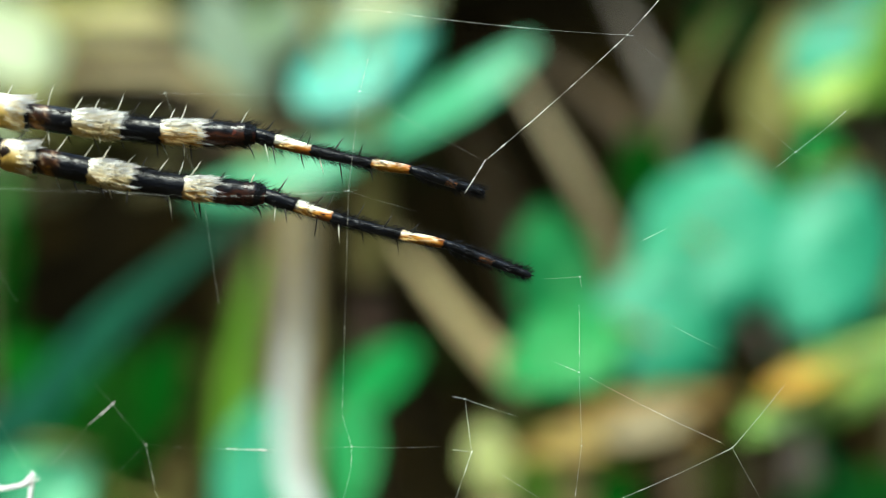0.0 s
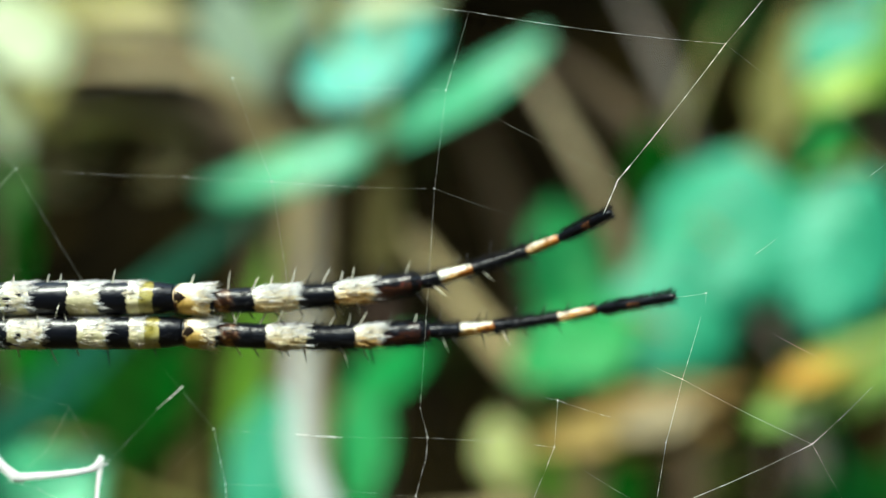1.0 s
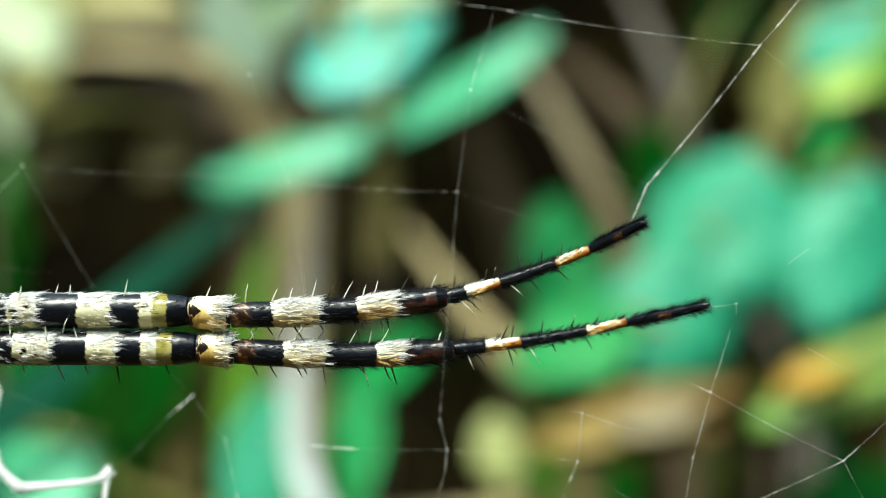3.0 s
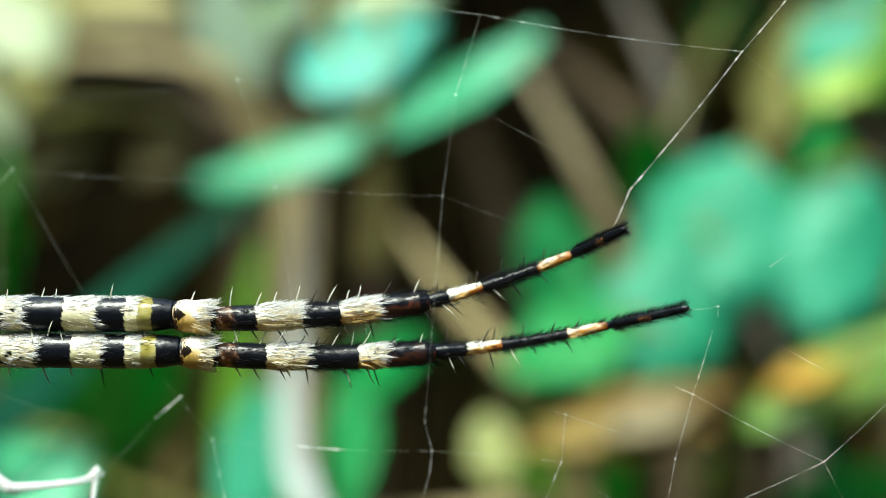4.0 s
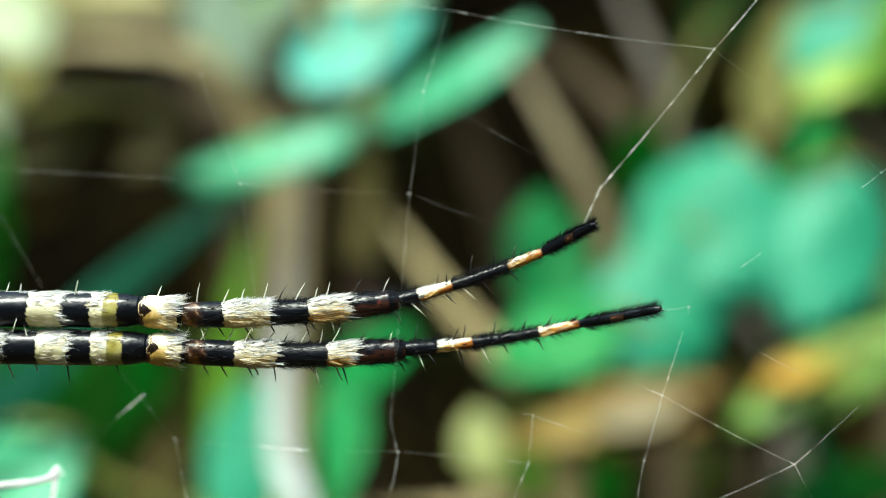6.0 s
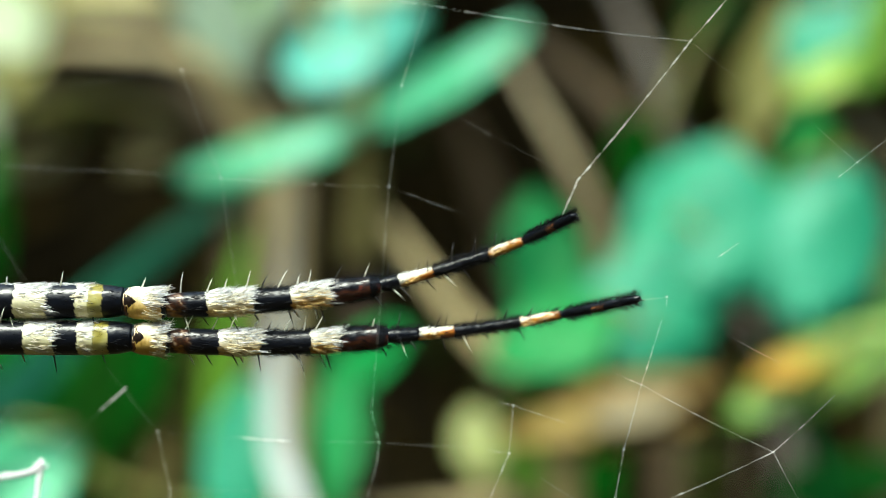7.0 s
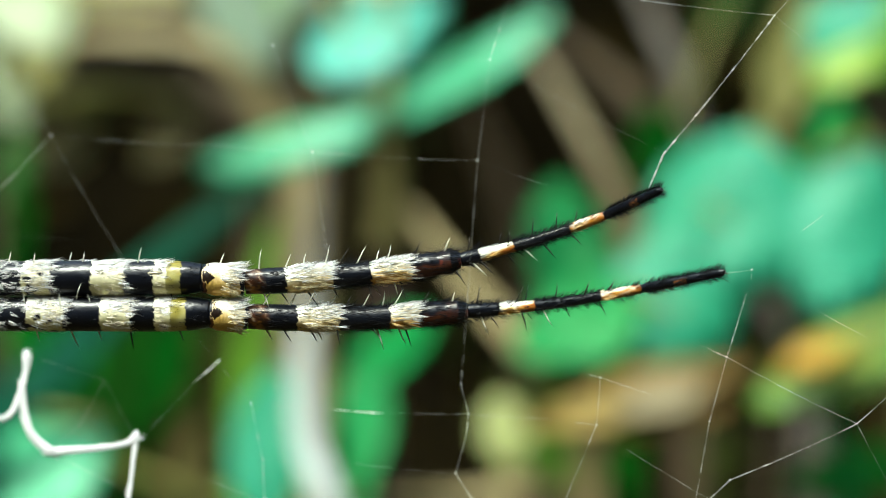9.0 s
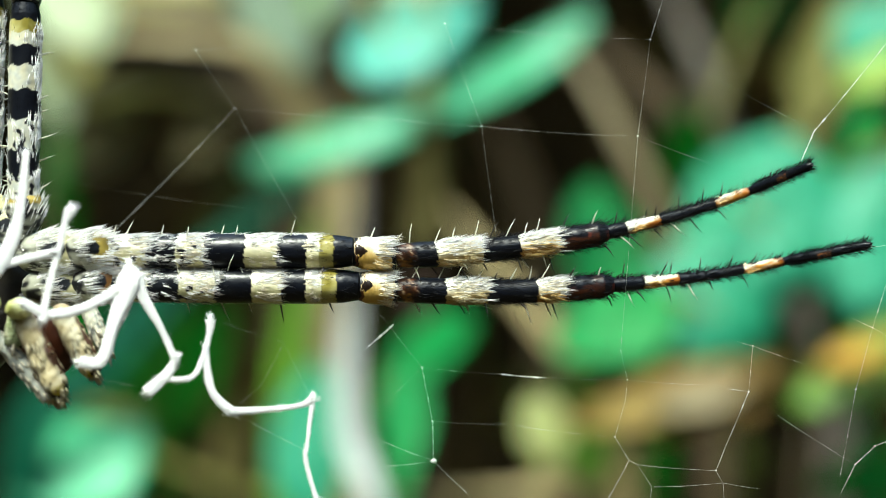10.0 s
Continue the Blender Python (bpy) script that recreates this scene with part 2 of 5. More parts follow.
def ground_height(x, y):
    t = min(1.0, max(0.0, (y - 0.27 - 0.02 * math.sin(9 * x)) / 0.42))
    rise = 0.62 * t * t * (3 - 2 * t)
    rough = 0.016 * noise.noise(Vector((x * 14, y * 14, 3))) + 0.006 * noise.noise(Vector((x * 55, y * 55, 7)))
    # unseen rise all round, added to shut out low sky light
    rim = 1.5 * ease(math.hypot(x, y - 0.1), 0.5, 1.9)
    # pits dug into the bank to darken the gaps between plants
    hollow = 0.06 * math.exp(-((x + 0.12) / 0.08) ** 2 - ((y - 0.45) / 0.07) ** 2)
    hollow += 0.06 * math.exp(-((x - 0.055) / 0.05) ** 2 - ((y - 0.40) / 0.07) ** 2)
    return max(rise, rim) - hollow + rough * (1 if abs(x) < 2 and abs(y) < 3 else 0) - 0.004


def build_ground():
    xs = [-400, -80, -20, -6, -3, -2.2, -1.8, -1.5] + [-1.2 + 0.03 * i for i in range(81)] + [1.5, 1.8, 2.2, 3, 6, 20, 80, 400]
    ys = [-400, -80, -20, -6, -3, -2.2, -1.8, -1.5, -1.2, -1.0, -0.8, -0.6, -0.45, -0.3, -0.15, 0, 0.1, 0.18] + [0.24 + 0.018 * i for i in range(36)] + [1.1, 1.6, 3, 8, 30, 100, 400]
    bm = bmesh.new()
    grid = [[bm.verts.new((x, y, ground_height(x, y))) for x in xs] for y in ys]
    for j in range(len(ys) - 1):
        for i in range(len(xs) - 1):
            bm.faces.new((grid[j][i], grid[j][i + 1], grid[j + 1][i + 1], grid[j + 1][i]))
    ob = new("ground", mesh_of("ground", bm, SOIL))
    ob.data.polygons.foreach_set("use_smooth", [True] * len(ob.data.polygons))
    return tagged(ob, "dark earth rising to a bank, ringed by an unseen rim against low light", "ground", kind="structure")


def scatter(name, material, label, category, count, long, wide, seed, lift_most=0.012):
    """Thin bent scraps, each with thickness, strewn over the bank. long, wide: least and most, metres."""
    rng = random.Random(seed)
    bm = bmesh.new()
    for _ in range(count):
        x, y = rng.gauss(0, 0.24), 0.29 + abs(rng.gauss(0, 0.20))
        z = ground_height(x, y) + rng.uniform(0.001, lift_most)
        a, lift = rng.uniform(0, math.pi), rng.uniform(-0.3, 0.7)
        way = Vector((math.cos(a), 0.4 * math.sin(a), 0.6 * lift + 0.5 * math.sin(a))).normalized()
        n, w = rng.uniform(*long), rng.uniform(*wide)
        side = way.cross(Vector((rng.uniform(-0.4, 0.4), -1, 0.5))).normalized() * w
        deep = Vector((0, -0.0012, 0.0008))
        c = Vector((x, y, z))
        rows = []
        for k in range(4):
            s = k / 3
            p = c + way * n * (s - 0.5) + Vector((0, 0, -0.25 * n * (2 * s - 1) ** 2))
            f = (1 - abs(2 * s - 1) ** 2.5) * 0.9 + 0.1
            rows.append([bm.verts.new(p - side * f), bm.verts.new(p + deep * 1.5), bm.verts.new(p + side * f), bm.verts.new(p - deep)])
        for k in range(3):
            for q in range(4):
                bm.faces.new((rows[k][q], rows[k][(q + 1) % 4], rows[k + 1][(q + 1) % 4], rows[k + 1][q]))
        bm.faces.new(rows[0][::-1])
        bm.faces.new(rows[3])
    ob = new(name, mesh_of(name, bm, material))
    return tagged(ob, label, category, kind="stuff")


def build_litter():
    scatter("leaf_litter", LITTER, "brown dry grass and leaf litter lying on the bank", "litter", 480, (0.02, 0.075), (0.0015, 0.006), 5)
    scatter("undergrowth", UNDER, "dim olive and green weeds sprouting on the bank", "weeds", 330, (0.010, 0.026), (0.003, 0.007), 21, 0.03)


def build_shade_shrub():
    """An added, unseen bush that roots in the bank and hangs over it, whose shade makes the dark behind the plants."""
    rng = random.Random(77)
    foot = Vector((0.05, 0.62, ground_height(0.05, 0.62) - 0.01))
    shrub = thing("shrub", foot, "unseen dark green shrub added over the bank for its shade", "shrub")
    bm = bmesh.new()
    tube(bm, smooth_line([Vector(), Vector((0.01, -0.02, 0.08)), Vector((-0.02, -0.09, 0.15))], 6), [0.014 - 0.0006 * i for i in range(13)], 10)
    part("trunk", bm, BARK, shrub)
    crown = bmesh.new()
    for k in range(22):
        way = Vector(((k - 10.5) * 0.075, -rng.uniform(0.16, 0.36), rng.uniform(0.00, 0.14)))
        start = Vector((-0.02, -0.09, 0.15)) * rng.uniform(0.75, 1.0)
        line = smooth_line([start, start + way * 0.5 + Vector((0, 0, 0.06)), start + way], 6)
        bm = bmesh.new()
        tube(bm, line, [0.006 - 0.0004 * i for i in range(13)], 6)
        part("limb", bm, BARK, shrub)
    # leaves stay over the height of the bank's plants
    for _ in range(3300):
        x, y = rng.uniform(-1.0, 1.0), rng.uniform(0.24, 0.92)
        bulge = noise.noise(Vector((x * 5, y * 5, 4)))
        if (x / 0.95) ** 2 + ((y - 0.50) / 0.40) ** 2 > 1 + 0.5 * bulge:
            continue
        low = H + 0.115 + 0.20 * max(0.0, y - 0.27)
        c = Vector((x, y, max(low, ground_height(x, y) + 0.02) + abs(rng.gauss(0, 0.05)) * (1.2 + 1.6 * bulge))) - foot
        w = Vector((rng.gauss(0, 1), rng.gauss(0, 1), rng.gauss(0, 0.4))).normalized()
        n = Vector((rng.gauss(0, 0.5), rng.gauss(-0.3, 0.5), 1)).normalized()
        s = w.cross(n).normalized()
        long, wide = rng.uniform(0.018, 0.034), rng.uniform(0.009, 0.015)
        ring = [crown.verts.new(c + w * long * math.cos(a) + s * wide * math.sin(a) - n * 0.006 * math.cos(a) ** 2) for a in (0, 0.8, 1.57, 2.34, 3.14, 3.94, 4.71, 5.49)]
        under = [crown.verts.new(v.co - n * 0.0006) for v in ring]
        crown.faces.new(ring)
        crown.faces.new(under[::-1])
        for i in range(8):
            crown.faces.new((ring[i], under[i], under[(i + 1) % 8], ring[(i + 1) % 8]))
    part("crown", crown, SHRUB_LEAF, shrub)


# ---- plants ----
def leaf_part(plant, base, tip, width, material, facing=(0, -0.7, 0.7), shape=0.45, cup=0.10, droop=0.12, label="", petiole=None, blunt=0.75):
    """One leaf under its plant: a cupped blade with thickness, a midrib, side veins and, when given its start, a petiole.
    base, tip: millimetres; width: millimetres; shape: where along the leaf it is widest; blunt: below 0.75 its ends are rounder."""
    o = plant.location
    a, b = V(*base), V(*tip)
    way = b - a
    length = way.length
    x = way.normalized()
    n = Vector(facing)
    n = (n - x * n.dot(x)).normalized()
    side = n.cross(x)
    w = width * MM / 2
    rng = random.Random(round(base[0] * 10) * 7 + round(tip[1] * 10) * 13 + round(width * 10))
    ph = rng.uniform(0, 6)

    def at(s, q, off=0.0):
        half = w * (math.sin(math.pi * s ** (math.log(0.5) / math.log(shape))) ** blunt if 0 < s < 1 else 0.0)
        half = max(half, w * 0.02) * (1 + 0.05 * math.sin(11 * s + ph))
        up = cup * w * 2 * q * q - droop * length * (s - 0.35) ** 2 * 1.4 + 0.03 * w * math.sin(9 * s + 4 * q + ph)
        return a + x * length * s + side * half * q + n * (up + off) - o

    bm = bmesh.new()
    ns, nq = 18, 10
    grids = []
    for off in (0.00018, -0.00018):
        grids.append([[bm.verts.new(at(i / ns, 2 * j / nq - 1, off - 0.0004 * abs(math.sin(math.pi * (i * 0.5 + abs(j - nq / 2) * 0.5))) * 0.3))
                       for j in range(nq + 1)] for i in range(ns + 1)])
    for g, flip in zip(grids, (1, -1)):
        for i in range(ns):
            for j in range(nq):
                bm.faces.new((g[i][j], g[i + 1][j], g[i + 1][j + 1], g[i][j + 1])[::flip])
    top, bot = grids
    for i in range(ns):
        for j in (0, nq):
            bm.faces.new((top[i][j], top[i + 1][j], bot[i + 1][j], bot[i][j]))
    blade = part("leaf", bm, material, plant, label)
    bm = bmesh.new()
    tube(bm, [at(s / 10, 0, 0.0003) for s in range(11)], [0.0005 * (1.1 - s / 10) + 0.0001 for s in range(11)], 6)
    for s in (0.2, 0.35, 0.5, 0.65, 0.78):
        for q in (-1, 1):
            tube(bm, [at(s + 0.12 * f, q * 0.9 * f, 0.0003) for f in (0, 0.33, 0.66, 1)], [0.00025, 0.0002, 0.00015, 0.0001], 4)
    part("vein", bm, material, blade)
    if petiole:
        bm = bmesh.new()
        p0 = V(*petiole)
        mid = (p0 + a) / 2 + n * 0.15 * (p0 - a).length
        tube(bm, [q - o for q in smooth_line([p0, mid, a, a + x * length * 0.05], 4)], [0.0008] * 13, 6)
        part("petiole", bm, OLIVE, plant)
    return blade


def stem_part(plant, pts, radius, material, name="stem"):
    bm = bmesh.new()
    places = [V(*p) for p in pts]
    if len(places) > 2:
        k = max(2, int((places[1] - places[0]).length / 0.03))
        places = [places[0].lerp(places[1], i / k) for i in range(k)] + places[1:]
    line = smooth_line(places, 6)
    n = len(line)
    tube(bm, [p - plant.location for p in line], [radius * MM * (1.15 - 0.4 * i / n) * (1 + 0.06 * math.sin(i * 1.7)) for i in range(n)], 8)
    return part(name, bm, material, plant)


def ground_under(x, y):
    """The ground at millimetres x, y, in the same millimetres."""
    return (ground_height(x * MM, y * MM) - H) / MM - 1.0


def plant(root, label, category="plant"):
    return thing("plant", V(root[0], root[1], ground_under(*root)), label, category, "plants on the bank")


def grass_blade(pts, width, material, label, facing=(0, -0.85, 0.5), rooted=True, name="grass_blade"):
    """A long folded blade from the ground along pts (millimetres, from its foot to its tip)."""
    foot = pts[0]
    line = [V(*p) for p in pts]
    if rooted:
        fx, fy = foot[0] * 1.02, foot[1] + 4
        low = V(fx, fy, ground_under(fx, fy))
        n = max(2, int((line[0] - low).length / 0.03))
        line = [low.lerp(line[0], i / n) for i in range(n)] + line
    ob = thing(name, line[0], label, "grass", "grass blades behind the web")
    line = smooth_line(line, 8)
    n = len(line)
    bm = bmesh.new()
    rows = []
    rng = random.Random(n + int(width * 10))
    ph = rng.uniform(0, 6)
    for i, p in enumerate(line):
        d = (line[min(i + 1, n - 1)] - line[max(i - 1, 0)]).normalized()
        f = Vector(facing)
        f = (f - d * f.dot(d)).normalized()
        s = f.cross(d)
        t = i / (n - 1)
        w = width * MM / 2 * (0.75 + 0.25 * math.sin(math.pi * min(1, t * 1.2))) * (1 if t < 0.8 else max(0.06, ((1 - t) / 0.2) ** 0.6)) * (1 + 0.05 * math.sin(7 * t + ph))
        c = p - ob.location
        edge = [-1, -0.55, 0, 0.55, 1]
        fr = [c + s * w * e + f * (0.22 * w * e * e + 0.02 * w * math.sin(20 * t + 5 * e)) for e in edge]
        bk = [q - f * 0.0003 for q in reversed(fr)]
        rows.append([bm.verts.new(q) for q in fr + bk])
    m = len(rows[0])
    for i in range(n - 1):
        for k in range(m):
            bm.faces.new((rows[i][k], rows[i][(k + 1) % m], rows[i + 1][(k + 1) % m], rows[i + 1][k]))
    bm.faces.new(rows[0][::-1])
    bm.faces.new(rows[-1])
    part("blade", bm, material, ob)
    bm = bmesh.new()
    rib = [p - ob.location for p in line]
    f = Vector(facing).normalized()
    tube(bm, [p + f * 0.0002 for p in rib], [0.00045 * (1.2 - i / n) + 0.0001 for i in range(n)], 6)
    part("midrib", bm, material, ob)
    return ob


def build_plants():
    p = plant((-25, 214), "slender plant with pale mint-green leaves on an olive and red-brown stem")
    stem_part(p, [(-25, 214, ground_under(-25, 214)), (-12.2, 212, -24.3), (-11.5, 211, -9.4), (-11.6, 210, -1.1)], 3, DUSK_RED)
    stem_part(p, [(-11.6, 210, -1.5), (-11.4, 209, 7.1), (-11.5, 208, 14.2), (-11.6, 206, 20.2)], 3.2, STALK)
    leaf_part(p, (-11.3, 205, 20.5), (-40.2, 202, 11.8), 12.5, MINT, (0.1, -0.55, 0.85), 0.5, -0.18, 0.03)
    leaf_part(p, (-11.3, 205, 19.9), (14.1, 200, 35.8), 13.0, MINT, (-0.3, -0.55, 0.85), 0.52, -0.16, 0.03)
    leaf_part(p, (-8.4, 238, 48.5), (-19.2, 206, 26.1), 19.9, CYAN_LEAF, (-0.1, -0.4, 0.9), 0.5, -0.05, 0.03, "pale cyan-green leaf with sky shine put into its colour", petiole=(-11.2, 207, 20.0), blunt=0.5)
    leaf_part(p, (-1.6, 246, 45.1), (-15.2, 242, 30.1), 8.8, SEA, (0.5, -0.8, 0.2), 0.5, 0.06, 0.03)
    # pale leaf added in place of a pale green haze
    leaf_part(p, (-0.7, 232, 47.3), (-21.5, 230, 44.8), 10.0, PALE, (0, -0.6, 0.8), 0.5, 0.05, 0.02, "leaf painted pale as if bright with sky light", petiole=(-7.6, 232, 40.0))
    leaf_part(p, (-26.4, 240, 52.7), (-29.6, 236, 39.0), 7.4, SAGE, (0, -0.7, 0.7), 0.5, 0.05, 0.02, petiole=(-12.3, 210, 20.8))

    p = plant((66, 222), "broad-leaved plant with large round sea-green leaves")
    stem_part(p, [(66, 222, ground_under(66, 222)), (67.6, 222, -42.4), (57.2, 218, -15.1), (56.0, 216, -7.7), (57.9, 214, 10.2), (63.4, 214, 22.2)], 1.6, GREEN)
    leaf_part(p, (50.4, 218, 19.0), (38.9, 206, -8.9), 28.2, SEA, (-0.15, -0.72, 0.68), 0.48, -0.14, 0.02, "large round sea-green leaf", petiole=(57.9, 216, 10.5), blunt=0.5)
    leaf_part(p, (41.6, 212, 4.7), (28.9, 200, -19.9), 21.9, SEA, (0.1, -0.75, 0.65), 0.55, -0.12, 0.02, "round sea-green leaf", petiole=(56.6, 217, -13.1), blunt=0.5)
    leaf_part(p, (68.8, 212, 15.3), (58.0, 200, -12.1), 19.3, SEA, (0.15, -0.72, 0.68), 0.48, -0.14, 0.02, "large round sea-green leaf", petiole=(59.6, 212, 13.1), blunt=0.5)
    leaf_part(p, (20.3, 210, -16.5), (17.4, 221, 10.2), 14.8, GREEN, (0.1, -0.7, 0.7), 0.5, 0.06, 0.03, petiole=(54.3, 219, -28.5))
    leaf_part(p, (28.8, 203, -9.2), (8.8, 197, -17.8), 15.1, GREEN, (0.0, -0.8, 0.6), 0.45, 0.05, 0.03, petiole=(54.3, 219, -28.5))
    leaf_part(p, (85.4, 226, -3.7), (60.1, 220, -13.3), 16.2, GREEN, (0, -0.6, 0.8), 0.5, 0.05, 0.02, petiole=(55.9, 217, -7.7))
    leaf_part(p, (65.4, 222, 13.2), (65.9, 226, 25.2), 7.6, DEEP, (0, -0.9, 0.3), 0.5, 0.06, 0.03)
    leaf_part(p, (81.3, 222, -17.2), (74.4, 218, -2.7), 8.3, YOUNG, (0, -0.7, 0.7), 0.5, 0.05, 0.02, petiole=(55.9, 217, -7.7))

    p = plant((78, 208), "leafy plant with green and lime leaves at its top")
    stem_part(p, [(78, 212, ground_under(78, 212)), (80.9, 214, -14.9), (80.9, 212, 22.1), (79.1, 210, 43.9)], 1.6, GREEN)
    leaf_part(p, (84.6, 238, 54.1), (64.5, 232, 31.4), 20.9, SEA, (-0.3, -0.85, 0.45), 0.55, -0.08, 0.03, petiole=(79.8, 212, 42.8))
    leaf_part(p, (79.9, 229, 36.1), (61.3, 225, 26.3), 8.2, LIME, (0.0, -0.7, 0.7), 0.55, -0.05, 0.03, "lime-green leaf bright with sky light", petiole=(80.7, 213, 31.8))
    leaf_part(p, (86.4, 224, 52.0), (72.6, 219, 26.4), 11.6, FRESH, (0.3, -0.75, 0.6), 0.5, -0.05, 0.03, petiole=(79.8, 212, 42.8))
    leaf_part(p, (64.6, 240, 45.8), (58.8, 236, 20.3), 11.1, OLIVE, (0, -0.7, 0.7), 0.55, 0.05, 0.03, petiole=(84.6, 238, 46.8))
    leaf_part(p, (73.5, 242, 30.6), (58.2, 240, 20.7), 9.3, OLIVE, (0, -0.85, 0.5), 0.5, 0.05, 0.03, petiole=(81.1, 214, 29.2))

    p = plant((86, 205), "low leaf turning from orange to lime on a short stalk")
    stem_part(p, [(86, 206, ground_under(86, 206)), (78.9, 206, -15.9)], 1.2, OLIVE)
    leaf_part(p, (74.8, 196, -10.7), (43.5, 190, -25.5), 12.1, LIMEGREEN, (0.1, -0.62, 0.78), 0.5, 0.05, 0.02)
    leaf_part(p, (62.2, 189, -15.7), (45.4, 186, -20.9), 5.6, TURNING, (0.1, -0.6, 0.8), 0.5, 0.05, 0.02, petiole=(73.9, 196, -12.5))
    leaf_part(p, (56.3, 186, -15.2), (45.7, 184, -18.8), 4.9, AMBER_LEAF, (0.1, -0.5, 0.85), 0.5, 0.05, 0.02, "small amber-orange leaf", petiole=(65.0, 190, -13.7))
    leaf_part(p, (91.9, 240, -40.7), (58.1, 232, -45.7), 11.4, DEEP, (0, -0.7, 0.7), 0.5, 0.05, 0.02, petiole=(79.7, 208, -17.8))

    p = plant((34, 216), "dry ochre leaf drooping on a bent brown stalk", "dry leaf")
    stem_part(p, [(40, 222, ground_under(40, 222)), (54.2, 219, -24.0)], 0.7, DUSK)
    leaf_part(p, (41.3, 197, -26.0), (15.9, 190, -28.6), 7.1, OCHRE, (0.1, -0.7, 0.7), 0.5, 0.08, 0.03)
    leaf_part(p, (37.3, 194, -22.4), (22.7, 189, -25.5), 6.1, STRAW_DIM, (0.1, -0.75, 0.65), 0.5, 0.08, 0.03)
    leaf_part(p, (31.6, 193, -23.5), (10.8, 188, -27.7), 6.7, GOLD, (0.1, -0.75, 0.6), 0.5, 0.08, 0.03, "small golden-brown withered leaf", petiole=(37.2, 200, -24.7))
    leaf_part(p, (45.6, 199, -20.4), (19.9, 193, -21.9), 5.2, OCHRE, (0.1, -0.7, 0.7), 0.5, 0.05, 0.02)
    leaf_part(p, (44.7, 224, -25.0), (11.3, 222, -30.7), 9.0, OCHRE, (0.1, -0.8, 0.5), 0.5, 0.1, 0.03)

    p = plant((6, 213), "small plant with a round yellow-green young leaf")
    stem_part(p, [(6, 216, ground_under(6, 216)), (8.1, 214, -38.5)], 0.9, OLIVE)
    leaf_part(p, (7.7, 190, -33.9), (6.4, 196, -23.7), 7.8, YOUNG, (0, -0.55, 0.85), 0.5, -0.05, 0.03)
    leaf_part(p, (21.3, 214, -41.5), (10.7, 212, -33.4), 8.2, LIMEGREEN, (0, -0.7, 0.7), 0.5, 0.08, 0.03, petiole=(8.1, 214, -38.5))

    p = plant((-18, 206), "clump of broad green leaves near the ground")
    stem_part(p, [(-18, 210, ground_under(-18, 210)), (-15.4, 208, -43.7), (-15.5, 208, -37.3)], 1.6, GREEN)
    leaf_part(p, (-14.9, 192, -41.7), (-14.0, 204, -17.0), 8.0, GREEN, (0.2, -0.75, 0.65), 0.6, 0.06, 0.03)
    leaf_part(p, (-18.3, 206, -23.0), (-3.1, 200, -12.6), 9.2, GREEN, (0.1, -0.8, 0.6), 0.55, 0.06, 0.03, petiole=(-15.5, 208, -38.1))
    leaf_part(p, (-29.1, 190, -43.4), (-28.2, 200, -19.5), 12.5, SEA, (-0.1, -0.85, 0.5), 0.5, -0.05, 0.03, "sea-green leaf", petiole=(-15.3, 206, -42.2))
    leaf_part(p, (-44.7, 212, -42.7), (-40.7, 208, -29.0), 8.1, STALK, (-0.1, -0.7, 0.7), 0.5, 0.05, 0.03, petiole=(-15.4, 208, -43.1))
    leaf_part(p, (-60.2, 222, -38.1), (-54.1, 218, -12.3), 8.6, LEAFGREEN, (0.1, -0.95, 0.25), 0.5, 0.05, 0.03, petiole=(-15.4, 208, -43.4))

    p = plant((-60, 246), "clump of deep green leaves against the dark bank")
    stem_part(p, [(-60, 252, ground_under(-60, 252)), (-62.2, 248, -39.4), (-62.8, 246, -24.0)], 1.6, DEEP)
    leaf_part(p, (-62.9, 246, -49.7), (-62.4, 240, -15.3), 10.7, DEEP, (0.1, -0.7, 0.7), 0.5, 0.06, 0.03)
    leaf_part(p, (-61.7, 246, -38.9), (-49.6, 242, -12.2), 11.2, DEEP, (0.1, -0.7, 0.7), 0.5, 0.06, 0.03)
    leaf_part(p, (-66.0, 246, -36.8), (-82.8, 242, -11.3), 16.5, DEEP, (-0.1, -0.7, 0.7), 0.5, 0.06, 0.03)
    leaf_part(p, (-62.9, 246, -28.3), (-77.3, 244, -15.6), 11.0, DEEP, (-0.1, -0.7, 0.7), 0.5, 0.06, 0.03)

    p = plant((30, 252), "clump of deep green leaves against the dark bank")
    stem_part(p, [(30, 258, ground_under(30, 258)), (35.8, 252, -48.8), (37.7, 250, -17.8), (39.8, 250, 11.8)], 1.4, DEEP)
    leaf_part(p, (41.1, 250, 6.3), (37.7, 246, 26.1), 12.4, DEEP, (0.1, -0.8, 0.6), 0.5, 0.06, 0.03)
    leaf_part(p, (36.6, 250, -22.0), (17.7, 246, -13.0), 15.0, GREEN, (0.1, -0.8, 0.6), 0.5, 0.06, 0.03)
    leaf_part(p, (35.7, 252, -50.8), (14.3, 244, -21.5), 13.4, DEEP, (0.1, -0.75, 0.65), 0.5, 0.06, 0.03)
    leaf_part(p, (72.9, 300, 65.1), (55.9, 290, 43.9), 11.5, LEAFGREEN, (0, -0.7, 0.7), 0.5, 0.05, 0.02, petiole=(39.8, 250, 11.8))

    p = plant((-72, 204), "leafy plant with mint and deep green leaves")
    stem_part(p, [(-72, 208, ground_under(-72, 208)), (-72.4, 206, -29.0), (-72.9, 206, -3.8), (-72.3, 206, 16.9), (-72.8, 206, 33.8)], 0.8, DUSK)
